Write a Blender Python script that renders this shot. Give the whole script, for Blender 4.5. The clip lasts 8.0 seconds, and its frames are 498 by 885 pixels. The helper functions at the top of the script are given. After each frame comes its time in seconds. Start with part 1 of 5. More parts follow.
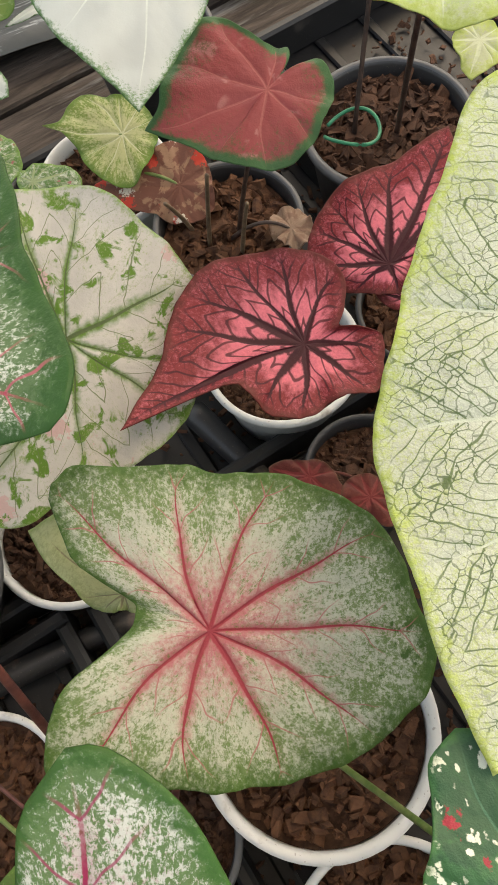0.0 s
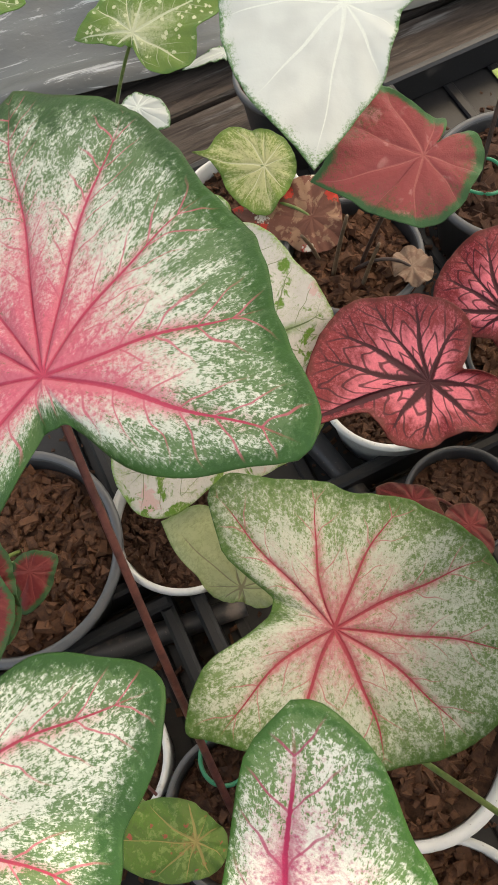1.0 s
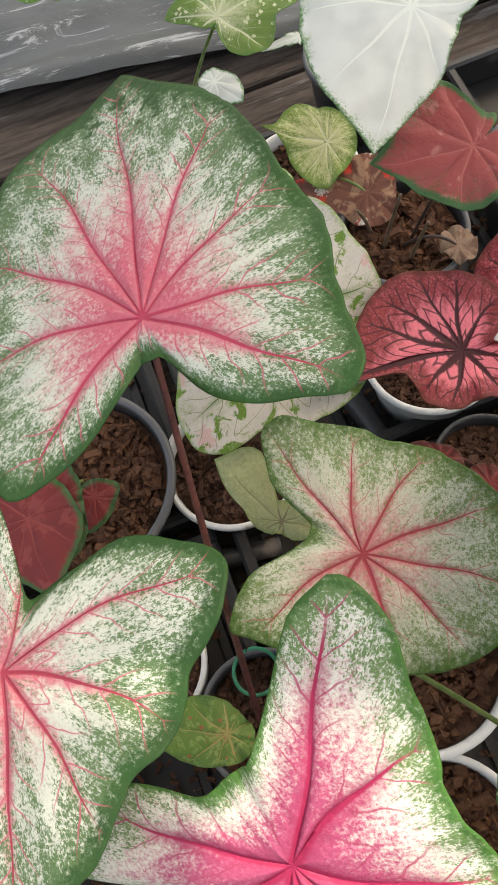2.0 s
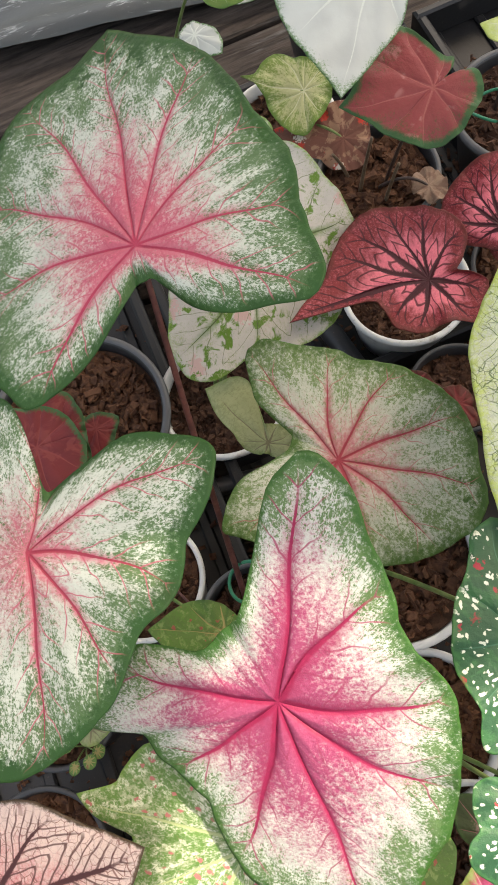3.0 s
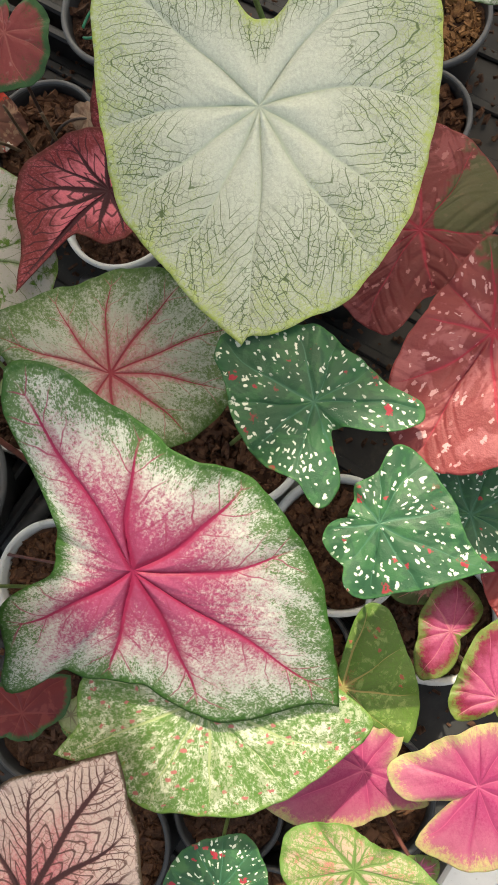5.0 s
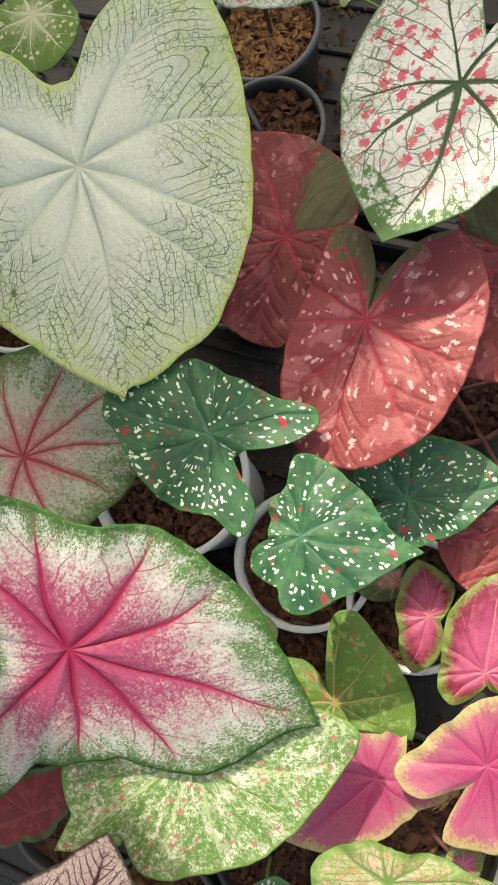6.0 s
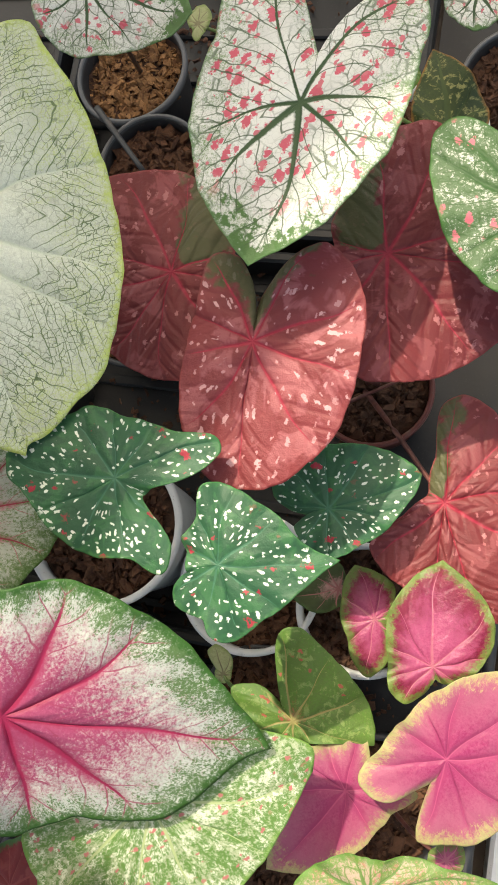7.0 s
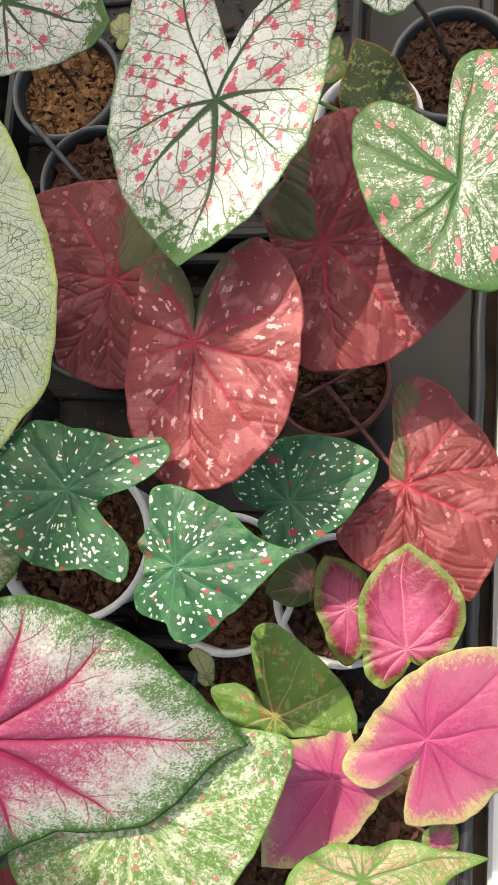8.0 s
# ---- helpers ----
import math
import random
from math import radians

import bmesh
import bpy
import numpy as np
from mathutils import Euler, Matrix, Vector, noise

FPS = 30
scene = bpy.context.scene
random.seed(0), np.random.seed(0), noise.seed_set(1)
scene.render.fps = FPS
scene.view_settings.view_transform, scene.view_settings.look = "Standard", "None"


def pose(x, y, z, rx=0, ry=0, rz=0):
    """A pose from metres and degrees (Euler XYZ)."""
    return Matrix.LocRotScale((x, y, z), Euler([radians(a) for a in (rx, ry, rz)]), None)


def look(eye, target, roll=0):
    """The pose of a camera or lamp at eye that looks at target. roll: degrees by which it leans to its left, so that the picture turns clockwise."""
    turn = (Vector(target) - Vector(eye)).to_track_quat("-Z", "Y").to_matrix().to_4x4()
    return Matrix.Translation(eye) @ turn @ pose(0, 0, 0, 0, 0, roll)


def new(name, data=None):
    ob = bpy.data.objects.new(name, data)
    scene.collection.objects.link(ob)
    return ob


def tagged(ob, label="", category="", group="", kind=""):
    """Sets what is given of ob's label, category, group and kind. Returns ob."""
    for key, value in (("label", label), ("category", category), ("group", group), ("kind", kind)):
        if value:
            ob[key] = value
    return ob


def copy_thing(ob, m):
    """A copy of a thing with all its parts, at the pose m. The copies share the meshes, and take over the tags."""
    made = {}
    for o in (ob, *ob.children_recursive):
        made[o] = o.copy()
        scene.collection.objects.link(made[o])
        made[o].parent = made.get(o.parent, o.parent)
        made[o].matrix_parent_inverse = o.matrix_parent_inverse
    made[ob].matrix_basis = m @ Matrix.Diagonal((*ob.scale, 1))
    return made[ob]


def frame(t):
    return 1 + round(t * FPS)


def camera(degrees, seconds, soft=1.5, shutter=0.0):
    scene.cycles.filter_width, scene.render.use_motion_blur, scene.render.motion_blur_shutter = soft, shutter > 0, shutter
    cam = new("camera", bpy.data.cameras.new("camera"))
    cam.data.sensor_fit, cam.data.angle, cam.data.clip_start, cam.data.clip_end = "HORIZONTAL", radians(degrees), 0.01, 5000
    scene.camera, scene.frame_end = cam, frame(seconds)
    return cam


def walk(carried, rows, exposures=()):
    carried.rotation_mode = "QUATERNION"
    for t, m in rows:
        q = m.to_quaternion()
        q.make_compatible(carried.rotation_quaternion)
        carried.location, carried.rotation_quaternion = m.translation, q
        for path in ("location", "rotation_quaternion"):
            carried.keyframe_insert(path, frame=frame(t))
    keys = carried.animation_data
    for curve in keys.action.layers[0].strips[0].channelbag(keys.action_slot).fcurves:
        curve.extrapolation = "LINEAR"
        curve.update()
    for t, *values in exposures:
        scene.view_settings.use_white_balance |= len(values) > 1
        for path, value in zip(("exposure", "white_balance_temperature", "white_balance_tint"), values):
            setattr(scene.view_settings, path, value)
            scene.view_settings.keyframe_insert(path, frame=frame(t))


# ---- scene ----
cam = camera(34.2, 8.0, soft=1.7)
PATH = [
    (0.0, (0.0322, 0.0737, 0.6555), (-0.0392, 0.3737, -0.0827), -11.18),
    (0.5, (0.0167, 0.0669, 0.6845), (-0.0848, 0.366, -0.0505), -13.13),
    (1.0, (-0.0037, 0.056, 0.7126), (-0.1314, 0.3526, -0.0193), -14.24),
    (1.5, (-0.0113, 0.0384, 0.7402), (-0.1639, 0.3199, 0.0071), -15.69),
    (1.7, (-0.0074, 0.0288, 0.7533), (-0.1627, 0.3015, 0.0175), -16.07),
    (2.8, (0.0216, -0.0122, 0.805), (-0.1412, 0.2149, 0.0554), -21.94),
    (3.0, (0.0239, -0.0239, 0.8128), (-0.1224, 0.2018, 0.0594), -20.86),
    (3.5, (0.0426, -0.0419, 0.8326), (-0.0889, 0.166, 0.0714), -25.5),
    (4.0, (0.0659, -0.0638, 0.8395), (-0.0346, 0.1361, 0.0715), -28.27),
    (4.5, (0.0891, -0.0837, 0.836), (0.0119, 0.1141, 0.0647), -33.2),
    (4.7, (0.0999, -0.0895, 0.8337), (0.0241, 0.1077, 0.0621), -36.89),
    (5.8, (0.1533, -0.1132, 0.816), (0.0819, 0.1076, 0.0504), -51.82),
    (6.0, (0.166, -0.1187, 0.8144), (0.101, 0.1094, 0.0504), -52.75),
    (6.5, (0.1871, -0.1307, 0.8132), (0.1469, 0.1017, 0.0488), -52.65),
    (7.0, (0.1946, -0.1397, 0.8101), (0.1713, 0.0838, 0.0423), -52.26),
    (7.5, (0.1995, -0.149, 0.8098), (0.1843, 0.0676, 0.0399), -52.96),
    (8.0, (0.2077, -0.1594, 0.8053), (0.1934, 0.0593, 0.0359), -55.32),
]
walk(cam, [(t, look(eye, target, roll)) for t, eye, target, roll in PATH],
     exposures=[(0.0, 1.86, 8600, 5), (0.5, 1.98, 8600, 5), (1.5, 1.86, 8300, 6), (3.0, 1.66, 7900, 7), (4.5, 1.27, 8100, 3), (6.0, 1.16, 7900, 1), (8.0, 1.20, 7500, 4)])

# ---- daylight: open shade with a low, warm sun ----
SUN_AZ, SUN_EL = 27.0, 64.0          # degrees: where the sun stands, from +y towards +x, and its height
world = bpy.data.worlds.new("sky")
scene.world = world
world.use_nodes = True
wt = world.node_tree
sky = wt.nodes.new("ShaderNodeTexSky")
sky.sky_type, sky.sun_disc = "NISHITA", False
sky.sun_elevation, sky.sun_rotation = radians(SUN_EL), radians(SUN_AZ)
sky.dust_density, sky.ozone_density = 6.0, 0.4
wt.links.new(sky.outputs[0], wt.nodes["Background"].inputs[0])
wt.nodes["Background"].inputs[1].default_value = 0.15
sun_data = bpy.data.lights.new("sun", "SUN")
sun_data.energy, sun_data.angle, sun_data.color = 2.25, radians(0.6), (1.0, 0.96, 0.90)
sun = new("sun", sun_data)
sun_dir = Vector((math.sin(radians(SUN_AZ)) * math.cos(radians(SUN_EL)), math.cos(radians(SUN_AZ)) * math.cos(radians(SUN_EL)), math.sin(radians(SUN_EL))))
sun.matrix_world = look(sun_dir * 5, (0, 0, 0))

# ---- materials ----
class Nodes:
    """Short hand for building a node material."""

    def __init__(self, name):
        self.mat = bpy.data.materials.new(name)
        self.mat.use_nodes = True
        self.tree = self.mat.node_tree
        self.tree.nodes.clear()

    def node(self, kind):
        return self.tree.nodes.new(kind)

    def put(self, socket, value):
        if value is None:
            return
        if isinstance(value, bpy.types.NodeSocket):
            self.tree.links.new(value, socket)
        elif isinstance(value, (tuple, list)) and len(value) == 3 and socket.type == "RGBA":
            socket.default_value = (*value, 1.0)
        else:
            socket.default_value = value

    def attr(self, name):
        n = self.node("ShaderNodeAttribute")
        n.attribute_name = name
        return n.outputs["Fac"]

    def vec(self, name):
        n = self.node("ShaderNodeAttribute")
        n.attribute_name = name
        return n.outputs["Vector"]

    def here(self):
        """Object coordinates, shifted by a chance amount for each object."""
        co = self.node("ShaderNodeTexCoord").outputs["Object"]
        rnd = self.node("ShaderNodeObjectInfo").outputs["Random"]
        return self.vmath("ADD", co, self.vmath("SCALE", (3.1, 7.7, 5.3), scale=rnd))

    def vmath(self, op, a, b=None, scale=None):
        n = self.node("ShaderNodeVectorMath")
        n.operation = op
        self.put(n.inputs[0], a)
        self.put(n.inputs[1], b)
        self.put(n.inputs[3], scale)
        return n.outputs[0]

    def math(self, op, a, b=None, clamp=False):
        n = self.node("ShaderNodeMath")
        n.operation, n.use_clamp = op, clamp
        self.put(n.inputs[0], a)
        self.put(n.inputs[1], b)
        return n.outputs[0]

    def noise(self, vec, scale, detail=3.0, rough=0.55, warp=0.0):
        n = self.node("ShaderNodeTexNoise")
        self.put(n.inputs["Vector"], vec)
        self.put(n.inputs["Scale"], scale)
        self.put(n.inputs["Detail"], detail)
        self.put(n.inputs["Roughness"], rough)
        self.put(n.inputs["Distortion"], warp)
        return n.outputs["Fac"]

    def cells(self, vec, scale, what="Distance", feature="F1", chance=1.0):
        n = self.node("ShaderNodeTexVoronoi")
        n.feature = feature
        self.put(n.inputs["Vector"], vec)
        self.put(n.inputs["Scale"], scale)
        self.put(n.inputs["Randomness"], chance)
        return n.outputs[what]

    def step(self, value, lo, hi, a=0.0, b=1.0):
        """Goes smoothly from a to b as value goes from lo to hi."""
        n = self.node("ShaderNodeMapRange")
        n.interpolation_type = "SMOOTHSTEP"
        if isinstance(lo, float) and isinstance(hi, float) and lo > hi:
            lo, hi, a, b = hi, lo, b, a
        for k, v in enumerate((value, lo, hi, a, b)):
            self.put(n.inputs[k], v)
        return n.outputs[0]

    def mix(self, fac, a, b):
        n = self.node("ShaderNodeMix")
        n.data_type = "RGBA"
        self.put(n.inputs[0], fac)
        self.put(n.inputs[6], a)
        self.put(n.inputs[7], b)
        return n.outputs[2]

    def bump(self, height, strength, dist):
        n = self.node("ShaderNodeBump")
        self.put(n.inputs["Strength"], strength)
        self.put(n.inputs["Distance"], dist)
        self.put(n.inputs["Height"], height)
        return n.outputs[0]

    def finish(self, colour, rough=0.5, normal=None, metal=0.0, thin=0.0, spec=0.5, coat=0.0):
        out = self.node("ShaderNodeOutputMaterial")
        p = self.node("ShaderNodeBsdfPrincipled")
        for key, value in (("Base Color", colour), ("Roughness", rough), ("Normal", normal), ("Metallic", metal), ("Specular IOR Level", spec), ("Coat Weight", coat)):
            self.put(p.inputs[key], value)
        last = p.outputs[0]
        if thin:
            t = self.node("ShaderNodeBsdfTranslucent")
            self.put(t.inputs["Color"], colour)
            m = self.node("ShaderNodeMixShader")
            self.put(m.inputs[0], thin)
            self.tree.links.new(last, m.inputs[1])
            self.tree.links.new(t.outputs[0], m.inputs[2])
            last = m.outputs[0]
        self.tree.links.new(last, out.inputs[0])
        return self.mat


def leaf_material(name, base, margin=None, margin_mm=6.0, margin_soft=6.0, speck=None, speck_in=0.0, speck_out=0.6, speck_size=1.0, streak=1.0, speck_from=0.0,
                  heart=None, heart_to=0.5, heart_soft=0.3, vein=None, vein_mm=1.6, halo=None, halo_mm=5.0, side=None, side_gap=9.0, side_mm=0.5, side_reach=99.0, side_from=0.0, net=None, net_mm=5.0, net_from=0.0,
                  spots=(), blotch=None, blotch_amount=0.5, blotch_size=18.0, tipcol=None, basecol=None, rough=0.42, thin=0.22, relief=0.5, ridge_mm=14.0, ridge_high=0.22, ragged=2.2, heart_fleck=0.9, spots_end=None, tip_at=0.86, speck_soft=0.055):
    """A caladium blade: ground colour, speckle along the veins, margin, heart, veins, nets and spots."""
    n = Nodes(name)
    vein_d, rim, s, u, along = n.attr("vein_mm"), n.attr("rim_mm"), n.attr("out"), n.attr("branch_mm"), n.vec("polar")
    flat = n.vmath("SCALE", n.here(), scale=1000.0)          # millimetres
    rnd = n.node("ShaderNodeObjectInfo").outputs["Random"]
    along = n.vmath("ADD", along, n.vmath("SCALE", (31.0, 17.0, 53.0), scale=rnd))
    wide = n.noise(flat, 0.035, 2.0)
    colour = n.mix(n.step(wide, 0.35, 0.7), base, tuple(c * 0.86 for c in base))
    grain = n.noise(flat, 0.9, 3.0, 0.65)
    if blotch:
        b = n.noise(flat, 1.0 / blotch_size, 4.0, 0.62, 0.6)
        colour = n.mix(n.step(b, 0.62 - 0.25 * blotch_amount, 0.70 - 0.25 * blotch_amount), colour, blotch)
    if heart:
        h = n.math("ADD", s, n.math("MULTIPLY", n.math("SUBTRACT", n.noise(along, 0.55, 3.0), 0.5), 0.55))
        fleck = n.noise(flat, 0.62, 4.0, 0.72)
        hf = n.step(n.math("ADD", h, n.math("MULTIPLY", n.math("SUBTRACT", fleck, 0.5), heart_fleck)), heart_to + heart_soft * 0.5, heart_to - heart_soft * 0.5)
        colour = n.mix(hf, colour, n.mix(n.step(fleck, 0.3, 0.7), heart, tuple(min(1.0, c * 1.18 + 0.03) for c in heart)))
    if halo:
        hw = n.step(n.math("ADD", vein_d, n.math("MULTIPLY", n.noise(flat, 0.25, 3.0), halo_mm * 1.2)), halo_mm * 1.5, halo_mm * 0.6)
        colour = n.mix(n.math("MULTIPLY", hw, n.step(s, 1.0, 0.45)), colour, halo)
    if speck:
        sp = n.noise(n.vmath("MULTIPLY", along, (1.0, 1.0 / streak, 1.0)), 2.1 / speck_size, 4.0, 0.72, 0.9)
        sp2 = n.noise(flat, 0.33 / speck_size, 5.0, 0.75)
        sp3 = n.noise(n.vmath("MULTIPLY", along, (1.0, 0.4, 1.0)), 0.42, 2.0, 0.5)
        both = n.math("ADD", n.math("ADD", n.math("MULTIPLY", sp, 0.42), n.math("MULTIPLY", sp2, 0.36)), n.math("MULTIPLY", sp3, 0.22))
        amount = n.step(n.math("ADD", s, n.math("MULTIPLY", n.math("SUBTRACT", wide, 0.5), 0.2)), speck_from, 1.0, 0.62 - 0.24 * speck_in, 0.62 - 0.24 * speck_out)
        colour = n.mix(n.math("MULTIPLY", n.step(n.math("SUBTRACT", both, amount), -speck_soft, speck_soft), 0.92), colour, n.mix(grain, speck, tuple(c * 1.35 for c in speck)))
    if net:
        tw = n.vmath("ADD", flat, n.vmath("SCALE", (1.0, 1.0, 0.0), scale=n.math("ADD", n.math("MULTIPLY", n.noise(flat, 0.2), 3.0), n.math("MULTIPLY", n.noise(flat, 0.5, 2.0), 1.2))))
        cell = n.cells(tw, 1.0 / net_mm, feature="DISTANCE_TO_EDGE")
        cell2 = n.cells(tw, 2.3 / net_mm, feature="DISTANCE_TO_EDGE")
        line = n.math("MAXIMUM", n.step(cell, 0.06, 0.015), n.math("MULTIPLY", n.step(cell2, 0.07, 0.02), 0.35))
        line = n.math("MULTIPLY", line, n.step(n.noise(flat, 0.05, 2.0), 0.33, 0.6, 0.25, 1.0))
        colour = n.mix(n.math("MULTIPLY", n.math("MULTIPLY", line, 0.88), n.step(s, net_from, net_from + 0.45)), colour, net)
    for tint, gap, size, share, stretch in spots:
        rayed = stretch > 1.65
        at = n.vmath("MULTIPLY", along, (4.0, 7.0 / stretch, 4.0)) if rayed else n.vmath("MULTIPLY", flat, (1.0, 1.0 / stretch, 1.0))
        at = n.vmath("ADD", at, n.vmath("SCALE", (1.0, 1.0, 0.0), scale=n.math("MULTIPLY", n.noise(flat, 0.26, 4.0, 0.6), gap * 1.1)))
        split = n.node("ShaderNodeSeparateColor")
        n.put(split.inputs[0], n.cells(at, 1.0 / gap, "Color"))
        d, pick = n.cells(at, 1.0 / gap), split.outputs[0]
        edge = n.math("ADD", d, n.math("MULTIPLY", n.math("SUBTRACT", n.noise(flat, 0.5, 3.0), 0.5), 0.34))
        on = n.math("MULTIPLY", n.step(edge, size + 0.045, size - 0.045), n.step(n.math("MULTIPLY", pick, 1.0), 1.0 - share, 1.02 - share))
        if rayed:
            on = n.math("MULTIPLY", on, n.step(n.math("ADD", s, n.math("MULTIPLY", n.noise(flat, 0.07), 0.5)), 0.60, 0.72))
        if spots_end:
            on = n.math("MULTIPLY", on, n.step(n.attr("tip"), spots_end, spots_end - 0.25))
        colour = n.mix(on, colour, n.mix(grain, tint, tuple(c * 1.15 for c in tint)))
    if tipcol:
        colour = n.mix(n.math("MULTIPLY", n.step(n.math("ADD", n.attr("tip"), n.math("MULTIPLY", n.math("SUBTRACT", n.noise(flat, 0.13, 4.0, 0.65), 0.5), 1.1)), float(tip_at), tip_at + 0.10), 1.0), colour, tipcol)
    if basecol:
        colour = n.mix(n.math("MULTIPLY", n.step(n.math("ADD", n.attr("base"), n.math("MULTIPLY", n.math("SUBTRACT", n.noise(flat, 0.06, 3.0, 0.6), 0.5), 1.2)), 0.66, 0.82), 0.85), colour, basecol)
    if margin:
        wob = n.math("MULTIPLY", n.math("SUBTRACT", n.noise(along, 1.3, 4.0, 0.7), 0.5), margin_soft * ragged)
        colour = n.mix(n.step(n.math("ADD", rim, wob), margin_mm + margin_soft * 0.5, margin_mm - margin_soft * 0.5), colour, n.mix(n.step(wide, 0.3, 0.7), margin, tuple(c * 1.3 for c in margin)))
    if side:
        phase = n.math("FRACT", n.math("ADD", n.math("DIVIDE", u, side_gap), n.math("MULTIPLY", n.noise(flat, 0.045, 2.0), 14.0 / side_gap)))
        d = n.math("MULTIPLY", n.math("ABSOLUTE", n.math("SUBTRACT", phase, 0.5)), side_gap)
        on = n.math("MULTIPLY", n.step(d, side_mm, side_mm * 0.35), n.step(rim, 1.0, 9.0))
        on = n.math("MULTIPLY", n.math("MULTIPLY", on, n.step(s, float(side_from) - 0.01, side_from + 0.2)), n.step(vein_d, float(side_reach), side_reach * 0.4))
        colour = n.mix(n.math("MULTIPLY", on, 0.85), colour, side)
    if vein:
        w = n.math("MULTIPLY", n.step(s, 0.0, 1.0, 1.35, 0.35), vein_mm)
        on = n.step(n.math("DIVIDE", n.math("ADD", vein_d, n.math("MULTIPLY", n.math("SUBTRACT", n.noise(flat, 0.5, 2.0), 0.5), vein_mm * 0.6)), w), 1.15, 0.6)
        colour = n.mix(n.math("MULTIPLY", on, n.step(s, 0.98, 0.76)), colour, n.mix(grain, vein, tuple(c * 1.25 for c in vein)))
    hgt = n.math("ADD", n.math("MULTIPLY", n.noise(flat, 0.28, 3.0, 0.6), 0.7), n.math("MULTIPLY", n.noise(flat, 1.6, 2.0), 0.25))
    hgt = n.math("ADD", hgt, n.math("MULTIPLY", n.step(vein_d, 0.0, 3.0), 0.45))
    ridge = n.math("ABSOLUTE", n.math("SUBTRACT", n.math("FRACT", n.math("ADD", n.math("DIVIDE", u, ridge_mm), n.math("MULTIPLY", n.noise(flat, 0.03, 2.0), 0.7))), 0.5))
    hgt = n.math("ADD", hgt, n.math("MULTIPLY", n.step(ridge, 0.0, 0.3), ridge_high))
    ro = n.math("ADD", n.math("MULTIPLY", n.noise(flat, 0.08, 3.0), 0.22), rough - 0.1)
    return n.finish(colour, ro, n.bump(hgt, relief, 0.0015), thin=thin, spec=0.32)


